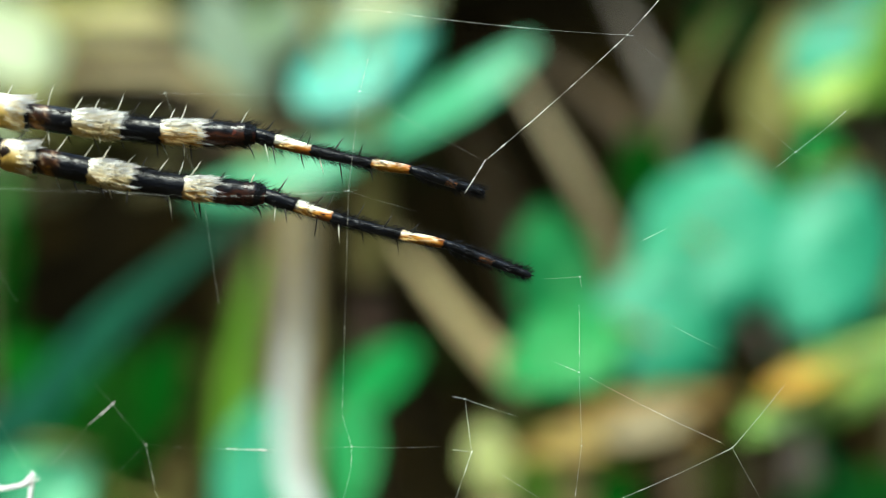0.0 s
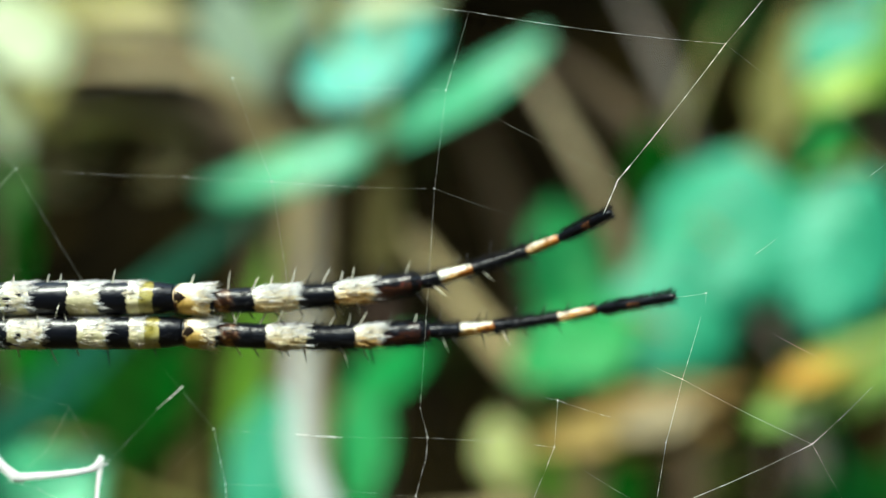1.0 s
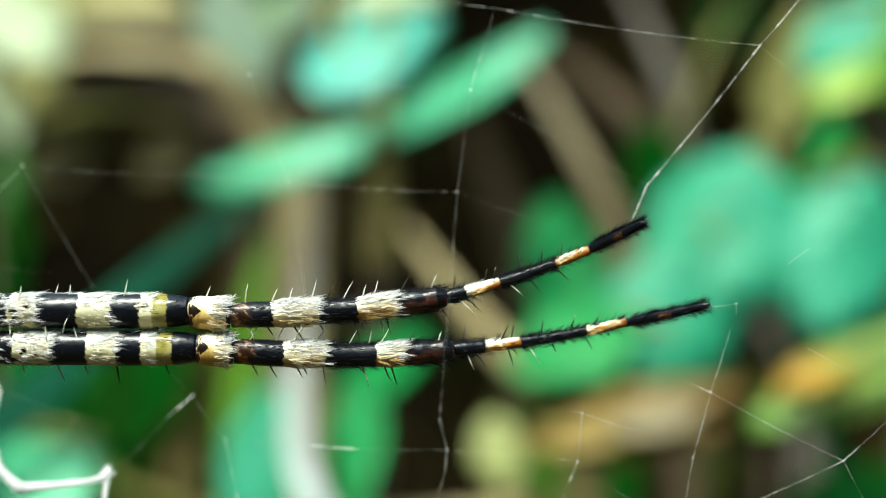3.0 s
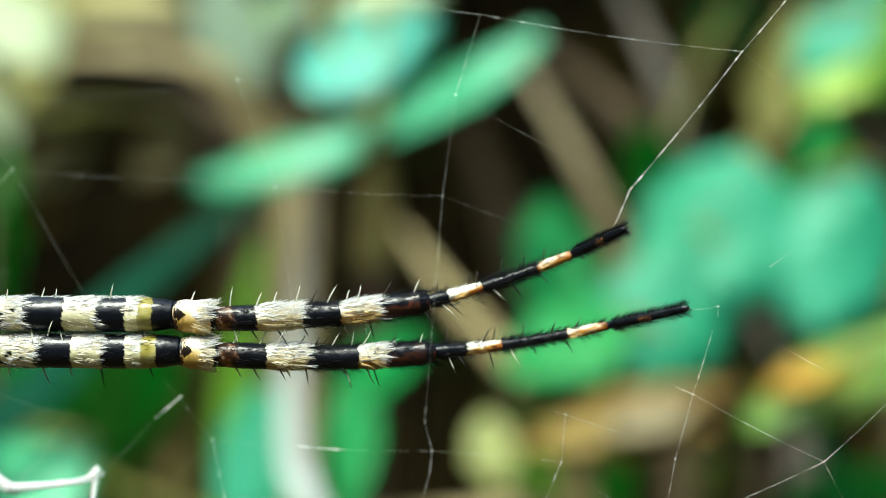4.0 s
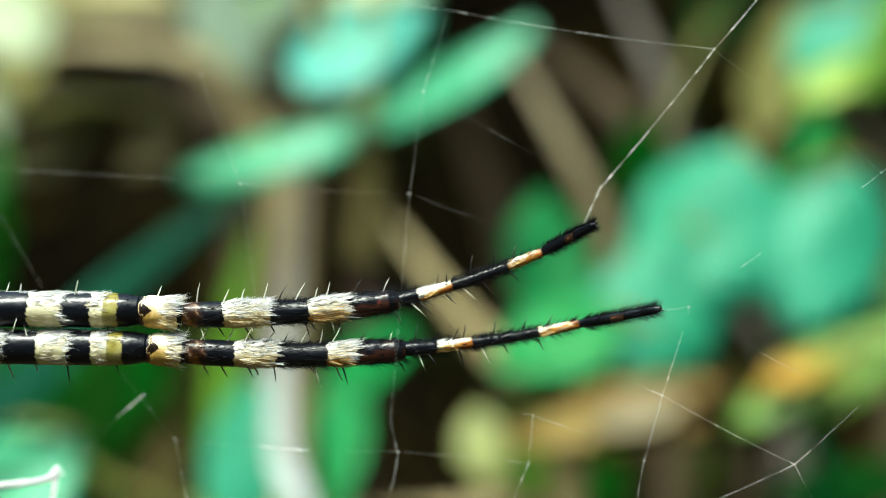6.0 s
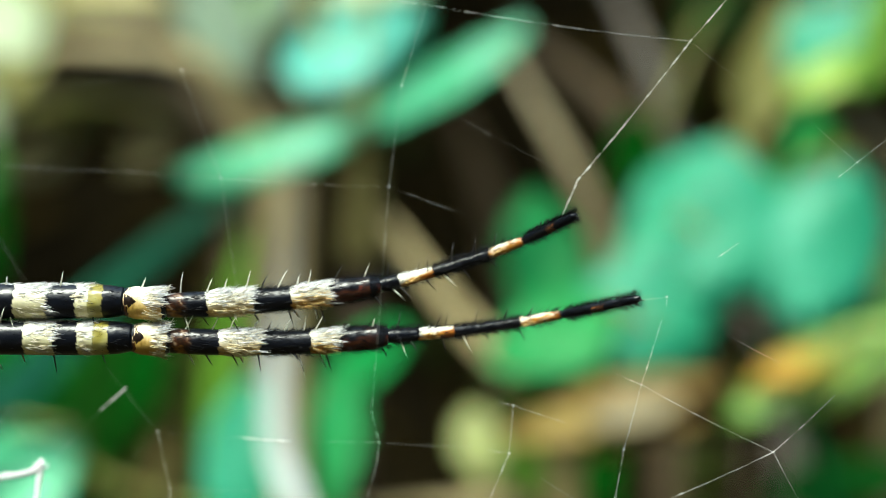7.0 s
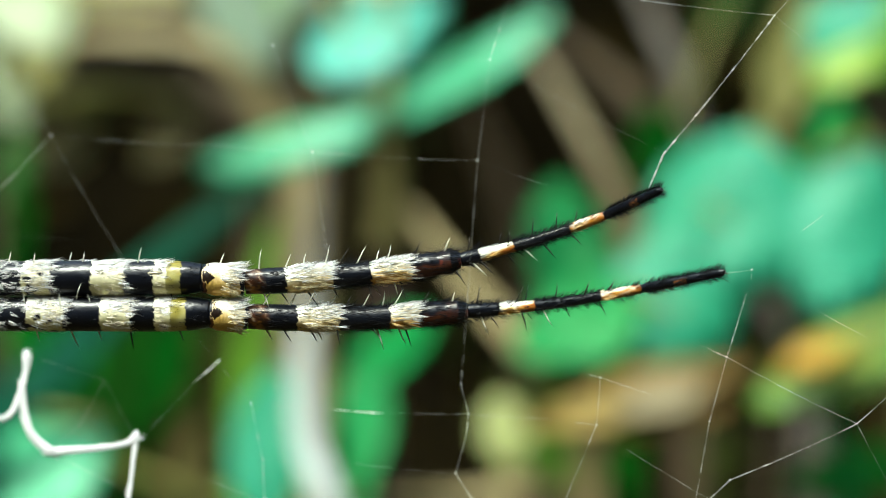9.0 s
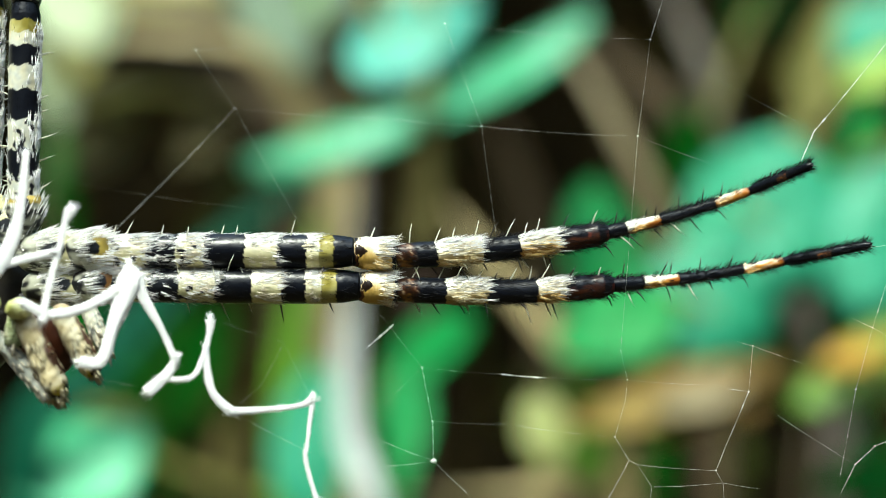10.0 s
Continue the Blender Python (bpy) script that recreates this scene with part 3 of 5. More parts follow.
    leaf_part(p, (-54.2, 198, -28.6), (-72.0, 190, -39.0), 23.3, MINT, (-0.1, -0.62, 0.78), 0.5, -0.05, 0.03, petiole=(-72.4, 206, -30.8))
    leaf_part(p, (-56.5, 226, -38.8), (-57.6, 222, -17.9), 5.8, LEAFGREEN, (0, -0.85, 0.5), 0.5, 0.06, 0.03, petiole=(-72.4, 206, -29.0))
    leaf_part(p, (-77.4, 220, -14.0), (-71.5, 216, 11.6), 5.7, DEEP, (0.2, -0.85, 0.5), 0.5, 0.06, 0.03, petiole=(-72.7, 206, -9.4))
    leaf_part(p, (-72.8, 206, 44.1), (-61.5, 200, 29.0), 14.5, PALE, (0.1, -0.5, 0.86), 0.5, -0.05, 0.03, "leaf painted pale as if bright with sky light")
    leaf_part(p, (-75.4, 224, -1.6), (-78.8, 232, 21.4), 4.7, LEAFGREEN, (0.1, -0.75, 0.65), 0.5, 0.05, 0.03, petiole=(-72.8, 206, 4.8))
    leaf_part(p, (-75.4, 208, 31.4), (-68.4, 204, 17.2), 6.6, PALE, (0.2, -0.7, 0.7), 0.5, 0.06, 0.03, "leaf painted pale as if bright with sky light")
    leaf_part(p, (-48.9, 256, 56.6), (-35.6, 250, 32.2), 15.0, SAGE, (0, -0.75, 0.65), 0.5, 0.05, 0.03, "grey-green leaf", petiole=(-72.8, 206, 33.8))
    leaf_part(p, (-90.4, 262, 54.7), (-49.4, 256, 46.0), 20.1, OLIVE, (0, -0.6, 0.8), 0.5, 0.05, 0.03, petiole=(-72.8, 206, 33.8))
    leaf_part(p, (-75.5, 258, 43.9), (-89.7, 254, 26.6), 14.2, OLIVE, (0, -0.7, 0.7), 0.5, 0.05, 0.03, petiole=(-72.8, 206, 33.8))
    leaf_part(p, (-27.9, 262, 56.3), (-39.7, 258, 40.8), 9.9, LIMEGREEN, (0, -0.8, 0.6), 0.5, 0.05, 0.03, petiole=(-72.8, 206, 33.8))
    leaf_part(p, (-51.2, 266, 27.5), (-64.0, 264, 15.2), 10.8, STALK, (0, -0.9, 0.35), 0.5, 0.05, 0.03, petiole=(-72.5, 206, 18.2))
    leaf_part(p, (-72.0, 266, 25.1), (-86.2, 264, 13.9), 12.1, STALK, (0, -0.9, 0.35), 0.5, 0.05, 0.03, petiole=(-72.5, 206, 18.2))


def build_grass():
    g = grass_blade
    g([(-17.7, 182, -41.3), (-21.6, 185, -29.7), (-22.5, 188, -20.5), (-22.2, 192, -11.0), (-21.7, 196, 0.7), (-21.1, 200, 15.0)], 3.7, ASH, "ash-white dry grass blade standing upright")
    g([(-32.8, 202, -27.4), (-32.5, 202, -19.5), (-30.9, 202, -8.1), (-28.2, 204, 4.6)], 6.9, BLADE_GREEN, "upright yellow-green grass blade with a folded middle", (0.3, -0.75, 0.6))
    g([(-69.6, 190, -30.8), (-60.2, 192, -20.3), (-50.5, 194, -9.1), (-40.3, 196, 0.2), (-28.8, 200, 9.5)], 7.4, TEAL, "dark teal grass blade leaning over", (-0.3, -0.9, -0.1))
    g([(22.5, 240, -49.3), (25.0, 240, -41.0), (29.3, 222, -25.2), (29.6, 213, -10.2), (27.4, 211, 2.7), (22.5, 211, 13.7), (16.8, 214, 24.6), (10.5, 220, 35.7)], 5.2, STRAW_DIM, "dry straw-coloured grass stem arching over", (0.2, -0.9, 0.35))
    g([(20.2, 203, -26.4), (11.7, 203, -18.4), (1.9, 204, -7.6), (-7.6, 208, 5.2)], 5.9, STRAW, "dry straw-coloured grass blade lying at a slant", (0.2, -0.85, 0.45))
    g([(73.6, 268, -28.2), (62.0, 264, -7.1), (49.0, 260, 17.9), (43.3, 256, 34.4), (32.9, 256, 56.6)], 7.9, DUSK_PALE, "greyish dry stem leaning over", (0.2, -0.95, 0.1))
    g([(48.8, 268, 13.7), (37.3, 266, 28.4), (26.0, 264, 37.6), (14.4, 262, 45.2)], 6.5, DUSK, "greyish brown dry stem", (0.2, -0.95, 0.1))
    g([(-28.5, 246, 1.6), (-30.0, 246, 12.3), (-35.8, 244, 23.3), (-44.0, 240, 34.6), (-60.9, 240, 37.0), (-83.6, 244, 37.3)], 7.4, STRAW, "dry straw-coloured grass blade bent over", (0.1, -0.75, 0.65))
    g([(-30.4, 262, 12.2), (-32.5, 262, 26.0), (-39.3, 260, 41.1), (-54.3, 256, 46.2), (-71.6, 254, 47.1), (-90.0, 256, 45.7)], 8.8, STRAW_DIM, "faded dry grass blade bent over", (0.1, -0.7, 0.7))
    g([(-39.0, 270, 11.0), (-44.4, 268, 23.7), (-56.4, 266, 31.3), (-75.5, 266, 32.8), (-94.6, 268, 31.8)], 11.2, DUSK, "dim brown grass blade bent over", (0.1, -0.85, 0.5))
    g([(20.2, 212, -44.1), (-0.2, 210, -42.3), (-29.6, 210, -43.8)], 4.6, STRAW, "dry straw-coloured stem lying low", (0, -0.6, 0.8))
    g([(26.2, 424, -20.0), (22.1, 420, 2.8), (14.6, 418, 24.6), (5.3, 416, 46.4)], 12.8, DUSK, "dim brown grass blade behind the leaves", (0.1, -0.98, 0.05))
    g([(88.8, 246, 12.4), (82.7, 244, 21.9), (76.2, 244, 29.3)], 8.5, STRAW_DIM, "dry straw-coloured grass blade", (0, -0.85, 0.5))


# ---- the spider ----
def joint(x, y, z):
    return Vector((x, y, z)) * MM + Vector((0, 0, H))


BODY = joint(-29.5, 52.0, -1.2)  # the spider's own origin
LEG_U = [joint(-21.77, 50.80, -1.85), joint(-11.88, 51.20, -1.90), joint(-10.19, 51.35, -1.97), joint(-1.58, 52.12, -1.23), joint(4.36, 53.00, 0.65), joint(6.30, 51.00, 1.81)]
LEG_L = [joint(-21.37, 50.80, -3.25), joint(-11.60, 51.20, -3.33), joint(-10.09, 51.35, -3.37), joint(-1.33, 52.12, -3.25), joint(5.90, 53.10, -2.25), joint(8.95, 51.40, -1.53)]
SEGMENTS = ("femur", "patella", "tibia", "metatarsus", "tarsus")
# colours of the bands
K, B, C, Y, O, R = range(6)
BANDS_U = {
    "femur": ((0, C), (0.18, K), (0.295, C), (0.405, K), (0.567, C), (0.695, K), (0.814, C), (0.865, Y), (0.92, K)),
    "patella": ((0, K), (0.04, O), (0.34, C), (0.90, K)),
    "tibia": ((0, B), (0.07, K), (0.19, C), (0.40, K), (0.58, C), (0.765, B), (0.95, K)),
    "metatarsus": ((0, K), (0.13, C), (0.36, K), (0.75, O), (0.99, K)),
    "tarsus": ((0, K), (0.48, B), (0.62, K)),
}
BANDS_L = {
    "femur": ((0, C), (0.153, K), (0.277, C), (0.423, K), (0.57, C), (0.688, K), (0.786, C), (0.85, Y), (0.91, K)),
    "patella": ((0, K), (0.04, O), (0.34, C), (0.90, K)),
    "tibia": ((0, B), (0.09, K), (0.22, C), (0.41, K), (0.64, C), (0.77, B), (0.95, K)),
    "metatarsus": ((0, K), (0.17, C), (0.37, K), (0.75, O), (0.98, K)),
    "tarsus": ((0, K), (0.40, B), (0.55, K)),
}
# radius along each segment, millimetres
RADII = {
    "femur": ((0, 0.60), (0.1, 0.66), (0.5, 0.70), (0.85, 0.70), (0.94, 0.66), (1, 0.56)),
    "patella": ((0, 0.55), (0.25, 0.66), (0.7, 0.66), (1, 0.50)),
    "tibia": ((0, 0.50), (0.12, 0.52), (0.3, 0.52), (0.55, 0.47), (0.85, 0.49), (0.89, 0.46), (0.95, 0.49), (1, 0.34)),
    "metatarsus": ((0, 0.28), (0.06, 0.30), (0.2, 0.25), (0.5, 0.21), (0.78, 0.20), (0.86, 0.215), (0.95, 0.20), (1, 0.18)),
    "tarsus": ((0, 0.17), (0.12, 0.20), (0.5, 0.195), (0.8, 0.175), (0.94, 0.16), (1, 0.08)),
}


def along(table, t):
    for (a, u), (b, v) in zip(table, table[1:]):
        if t <= b:
            return u + (v - u) * (t - a) / (b - a)
    return table[-1][1]


def band_at(bands, t):
    got = bands[0][1]
    for a, m in bands:
        if t >= a:
            got = m
    return got


PIGMENT = {K: (0.0035, 0.005, 0.010), B: (0.075, 0.024, 0.010), C: (0.90, 0.88, 0.74), Y: (0.42, 0.35, 0.04), O: (0.62, 0.28, 0.04), R: (0.07, 0.022, 0.008)}
AMBER, BONE, NIGHT = (0.82, 0.58, 0.20), (0.70, 0.58, 0.40), (0.012, 0.006, 0.004)


def blend(a, b, f):
    f = min(1.0, max(0.0, f))
    return tuple(p + (q - p) * f for p, q in zip(a, b))


def pigment(kind, bands, t, g, seed):
    """The skin's colour at t along a segment and at the angle g round it; the camera's side is at pi."""
    up = math.sin(g)
    front = abs(g - math.pi)
    ring = Vector((math.cos(g), up, 0))
    n1 = noise.noise(Vector((t * 26, 2.2 * math.cos(g), 2.2 * up + seed)))
    n2 = noise.noise(Vector((t * 60, 5 * math.cos(g), 5 * up + seed)))
    m = band_at(bands, t)
    c = PIGMENT[m]
    if kind == "femur":
        if m == C:
            c = blend(c, (0.86, 0.80, 0.42), 0.55 - 1.2 * up) if seed < 80 else blend((0.62, 0.64, 0.58), (0.80, 0.76, 0.55), 0.4 + n1)
            if t < 0.45 and n1 > 0.16:
                c = PIGMENT[K]
        if m == Y:
            c = blend(blend((0.27, 0.23, 0.035), (0.46, 0.40, 0.10), 0.3 - up), (0.62, 0.58, 0.26), 0.25 - 0.5 * up + 0.6 * n1)
    elif kind == "patella":
        if t > 0.04:
            c = blend(AMBER, PIGMENT[C], 0.25 + 1.0 * up + 0.3 * n1)
            c = blend(c, (0.80, 0.52, 0.12), (0.75 - t) * 1.8 - 0.9 * up - 0.2)
            if t < 0.12:
                c = blend(c, BONE, 0.7)
                if n2 > 0.05 or up < -0.25:
                    c = blend(NIGHT, (0.16, 0.06, 0.02), 0.5 + n1 - 0.5 * up)
            if 0.06 < t < 0.36 and abs(g - math.pi + 0.12) < 0.62 * (0.36 - t) / 0.30 * (0.55 if t < 0.13 else 1):
                c = NIGHT
            if t > 0.90:
                c = PIGMENT[K]
    elif kind == "tibia":
        if t < 0.10:
            swirl = math.sin(t * 90 + 3.0 * up + 2.0 * n1)
            c = blend(blend(NIGHT, PIGMENT[R], 0.6 + 0.5 * swirl), BONE, 1.1 * swirl - 0.85 + 0.3 * n2 if up > -0.3 else 0)
            c = blend(c, PIGMENT[O], 0.5 * (-up - 0.2) * (1 + swirl) + 0.3 * n2 if t < 0.075 else 0)
            c = blend(c, PIGMENT[K], (t - 0.075) / 0.025)
        elif m in (C, O):
            c = blend(PIGMENT[C], AMBER, 0.35 - 1.3 * up)
            if t > 0.5:
                c = blend(c, PIGMENT[O], 0.1 - 1.2 * up)
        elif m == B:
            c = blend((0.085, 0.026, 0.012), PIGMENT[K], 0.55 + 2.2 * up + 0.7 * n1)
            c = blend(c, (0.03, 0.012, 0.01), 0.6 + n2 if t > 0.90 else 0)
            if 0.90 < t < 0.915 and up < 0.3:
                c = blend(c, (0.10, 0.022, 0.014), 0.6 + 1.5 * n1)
        if t > 0.985 and up < 0.2:
            c = blend(c, (0.10, 0.022, 0.014), 0.5 + 1.5 * n1)
    elif kind == "metatarsus":
        if m in (C, O):
            low = t < 0.5
            c = blend(PIGMENT[C], PIGMENT[O], (0.55 - 1.7 * up + 9 * (t - 0.25) + 0.8 * n1) if low else (0.80 - 0.9 * up + 3.0 * (t - 0.82) + 0.9 * n1))
            c = blend(c, (0.62, 0.24, 0.03), (0.80 - t) * 11 + n1 if not low else 0)
            c = blend(c, (0.40, 0.12, 0.02), ((t - 0.28) * 12 - 0.9 * up + n1) if low else (t - 0.90) * 11 + n1)
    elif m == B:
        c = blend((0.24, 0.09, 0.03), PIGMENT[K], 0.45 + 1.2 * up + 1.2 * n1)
    return tuple(v * (1 + 0.12 * n2) for v in c)


def build_segment(spider, kind, a, b, bands, seed, fat=1.0):
    """One leg segment with its coloured bands, its tufts of hair and its spines. Returns the segment."""
    rng = random.Random(seed)
    random.seed(seed)
    length = (b - a).length
    frame_here = axis_frame(a, b)
    frame_here.translation -= spider.location
    bm = bmesh.new()
    n, sides = (200, 110) if kind == "patella" else (210, 64)
    bow = 0.02 * length if kind in ("tibia", "metatarsus") else 0.0

    def centre(t):
        return Vector((length * t, 0, -bow * math.sin(math.pi * t)))

    def radius(t):
        return along(RADII[kind], t) * MM * fat

    tint = bm.verts.layers.float_color.new("pigment")
    rings = []
    for i in range(n + 1):
        t = i / n
        rings.append([])
        for k in range(sides):
            g = 2 * math.pi * k / sides
            ring = Vector((math.cos(g), math.sin(g), 0))
            r = radius(t) * (1 + 0.025 * noise.noise(Vector((t * 14, 2 * math.cos(g), 2 * math.sin(g) + seed))))
            v = bm.verts.new(centre(t) + Vector((0, math.cos(g), math.sin(g))) * r)
            u = t + (0.010 * noise.noise(ring * 2.5 + Vector((0, 0, seed + 0.5))) + 0.006 * noise.noise(ring * 9 + Vector((0, 0, seed)))) * 9 * MM / length
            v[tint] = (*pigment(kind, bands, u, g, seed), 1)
            rings[-1].append(v)
    for i in range(n):
        for k in range(sides):
            bm.faces.new((rings[i][k], rings[i + 1][k], rings[i + 1][(k + 1) % sides], rings[i][(k + 1) % sides]))
    bm.faces.new(rings[0])
    bm.faces.new(rings[-1][::-1])
    seg = part(kind, bm, LEG_SKIN, spider)
    seg.matrix_basis = frame_here

    def rooted_hairs(bm, t0, t1, count, size, lean, thick, jitter=0.25, arc=None, clump=1, dark=False):
        for _ in range(count // clump):
            t = rng.uniform(t0, t1)
            if dark and band_at(bands, t + 0.04 * MM / length) in (C, O) and rng.random() < (0.8 if kind == "metatarsus" else 0.93):
                continue
            g = rng.uniform(0, 2 * math.pi) if arc is None else rng.gauss(*arc)
            out = Vector((0, math.cos(g), math.sin(g)))
            way = (out * lean + Vector((1, 0, 0)) + Vector((rng.uniform(-jitter, jitter), rng.uniform(-jitter, jitter), rng.uniform(-jitter, jitter)))).normalized()
            long = size * rng.uniform(0.55, 1.3)
            tip = centre(t) + out * radius(t) * 0.97 + way * long
            for _ in range(clump):
                u = min(t1, max(t0, t + (rng.gauss(0, 0.05) * MM / length if clump > 1 else 0)))
                h = g + (rng.gauss(0, 0.13) if clump > 1 else 0)
                root = centre(u) + Vector((0, math.cos(h), math.sin(h))) * radius(u) * 0.97
                d = tip + Vector((rng.gauss(0, 1), rng.gauss(0, 1), rng.gauss(0, 1))) * 0.02 * MM - root
                spike(bm, root, d, d.length * rng.uniform(0.8, 1.05), thick * rng.uniform(0.7, 1.3), 0, (root - centre(u)).normalized())

    # tufts on the pale bands: long white hair above, thinner cream hair below
    stops = [s for s, _ in bands] + [1.0]
    area = length * 2 * math.pi * radius(0.5)
    for (s, m), e in zip(bands, stops[1:]):
        if m not in (C, O) or kind == "tarsus":
            continue
        size = {"femur": 0.58, "patella": 0.66, "tibia": 0.64, "metatarsus": 0.32}[kind] * MM
        lean = {"femur": 0.09, "patella": 0.26, "tibia": 0.21, "metatarsus": 0.16}[kind]
        count = int(70e6 * (e - s) * area * (1.2 if kind == "femur" else 1.0))
        if kind == "patella":
            if m == O:
                continue
            s, count = 0.44, int(count * 0.8)
        far = kind == "metatarsus" and s > 0.5
        short = {"femur": 0.35, "patella": 0.45, "tibia": 0.50, "metatarsus": 0.5}[kind] * size / length
        last = max(s + 0.3 * (e - s), e - short) - (0.03 if kind == "femur" and s > 0.75 else 0)
        if kind == "metatarsus":
            last = s + (0.3 if far else 0.4) * (e - s)
        bm = bmesh.new()
        top = count // 16 if far else count // 2 if kind == "femur" and s > 0.75 else count // 4 if kind == "metatarsus" else count
        arc = (math.pi * 0.5, 0.45) if kind == "metatarsus" else (math.pi * 0.56, 0.50)
        rooted_hairs(bm, s - 0.004, last, top * 7 // 8, size, lean, 0.021 * MM, 0.07, arc, 3)
        if kind != "metatarsus":
            # the orderly fringe over the next dark band
            rooted_hairs(bm, last - 0.12 * MM / length, last + 0.10 * MM / length, count // 4, size * 1.05, lean * 0.9, 0.017 * MM, 0.10, (math.pi * 0.75, 0.8), 5)
        part("hair_tuft", bm, HAIR_AMBER if far else HAIR_WHITE, seg)
        if kind != "metatarsus":
            bm = bmesh.new()
            rooted_hairs(bm, s, last - (0.03 if kind == "femur" and s > 0.75 else 0), count // (9 if kind == "femur" and s > 0.45 else 3), size, lean, 0.016 * MM, 0.08, (math.pi * 0.88, 0.38), 3)
            part("hair_tuft", bm, HAIR_CREAM, seg)
        bm = bmesh.new()
        low = count // 4 if far else count // 2 if kind == "tibia" else count // 3
        rooted_hairs(bm, s, last, low, size * 0.9, lean, 0.016 * MM, 0.09, (-math.pi * 0.72, 0.55), 3)
        part("hair_tuft", bm, HAIR_ORANGE if kind == "metatarsus" or kind == "tibia" and s > 0.5 else HAIR_CREAM if kind == "femur" else HAIR_AMBER, seg)
    if kind == "femur":
        # pale down that lies over the dark bands near the body, and along the back to the yellow patch
        bm = bmesh.new()
        rooted_hairs(bm, 0.0, 0.40, 1500 if seed < 80 else 500, 0.5 * MM, 0.12, 0.013 * MM, 0.2, None, 4)
        rooted_hairs(bm, 0.3, 0.86, 560, 0.5 * MM, 0.12, 0.012 * MM, 0.15, (math.pi * 0.5, 0.22), 3)
        rooted_hairs(bm, 0.80, 0.845, 90, 0.50 * MM, 0.08, 0.013 * MM, 0.22, (math.pi * 0.62, 0.45), 4)
        part("down", bm, HAIR_WHITE, seg)
    # short dark bristles
    bm = bmesh.new()
    per = length / MM
    if kind in ("metatarsus", "tarsus"):
        rooted_hairs(bm, 0.02, 0.98, int(90 * per), 0.32 * MM, 0.5, 0.015 * MM, 0.22, dark=True)
        for side in (1, -1):
            rooted_hairs(bm, 0.02, 0.98, int(11 * per), 0.42 * MM, 1.2, 0.021 * MM, 0.3, (side * math.pi / 2, 0.35))
            rooted_hairs(bm, 0.02, 0.98, int(44 * per), 0.40 * MM, 0.7, 0.017 * MM, 0.25, (side * math.pi / 2, 0.3), dark=True)
    else:
        rooted_hairs(bm, 0.02, 0.98, int(30 * per), 0.30 * MM, 0.35, 0.011 * MM, dark=True)
        rooted_hairs(bm, 0.02, 0.98, int((90 if kind == "femur" else 160) * per), 0.26 * MM, 0.06, 0.010 * MM, 0.10, (math.pi * 0.75, 0.7), dark=True)
        if kind == "tibia":
            rooted_hairs(bm, 0.06, 0.94, int(120 * per), 0.36 * MM, 0.14, 0.010 * MM, 0.12, dark=True)
        if kind == "tibia":
            for side in (1, -1):
                rooted_hairs(bm, 0.42, 1.0, int(6 * per), 0.52 * MM, 0.9, 0.021 * MM, 0.3, (side * math.pi / 2, 0.35), dark=True)
                rooted_hairs(bm, 0.42, 1.0, int(36 * per), 0.46 * MM, 0.40, 0.013 * MM, 0.22, (side * math.pi / 2, 0.35), dark=True)
    part("bristle", bm, HAIR_BLACK, seg)
    # spines: place along the segment, above or below, pale or dark
    spots = {
        "femur": ((0.04, 1, 1), (0.09, 1, 1), (0.23, 1, 1), (0.335, 1, 1), (0.47, 1, 1), (0.53, 1, 1), (0.75, 1, 1), (0.13, -1, 1), (0.30, -1, 1), (0.44, -1, 1), (0.55, -1, 1), (0.68, -1, 0), (0.88, -1, 0)),
        "patella": ((0.38, 1, 1), (0.92, 1, 1)),
        "tibia": ((0.07, 1, 1), (0.19, 1, 1), (0.27, 1, 1), (0.37, 1, 1), (0.44, 1, 0), (0.52, 1, 1), (0.61, 1, 1), (0.66, 1, 1), (0.79, 1, 0), (0.93, 1, 1), (0.08, -1, 1), (0.16, -1, 0), (0.28, -1, 0), (0.31, -1, 1), (0.40, -1, 0), (0.56, -1, 0), (0.58, -1, 1), (0.68, -1, 1), (0.71, -1, 0), (0.97, -1, 0)),
        "metatarsus": ((0.06, 1, 0), (0.27, 1, 0), (0.33, 1, 0), (0.50, 1, 0), (0.66, 1, 0), (0.80, 1, 0), (0.07, -1, 1), (0.12, -1, 0), (0.30, -1, 0), (0.42, -1, 1), (0.55, -1, 0), (0.74, -1, 0)),
        "tarsus": (),
    }[kind]
    for t, up, pale in spots:
        bm = bmesh.new()
        g = up * (math.pi / 2 + rng.uniform(-0.1, 0.6))
        out = Vector((0, math.cos(g), math.sin(g)))
        size = {"femur": 0.66, "patella": 0.55, "tibia": 0.74, "metatarsus": 0.72}[kind] * MM * rng.uniform(0.5, 1.15)
        spike(bm, centre(t) + out * radius(t) * 0.95, out + Vector((rng.uniform(0.15, 0.6), 0, 0)), size * 1.15, (0.042 if kind != "metatarsus" else 0.038) * MM)
        part("spine", bm, SPINE_PALE if pale else SPINE_DARK, seg)
    if kind == "tarsus":
        bm = bmesh.new()
        for q in (-1, 1):
            spike(bm, centre(0.97) + Vector((0, q * 0.06 * MM, 0)), Vector((0.8, q * 0.25, -0.5)), 0.30 * MM, 0.03 * MM)
        part("claw", bm, SPINE_DARK, seg)
    return seg


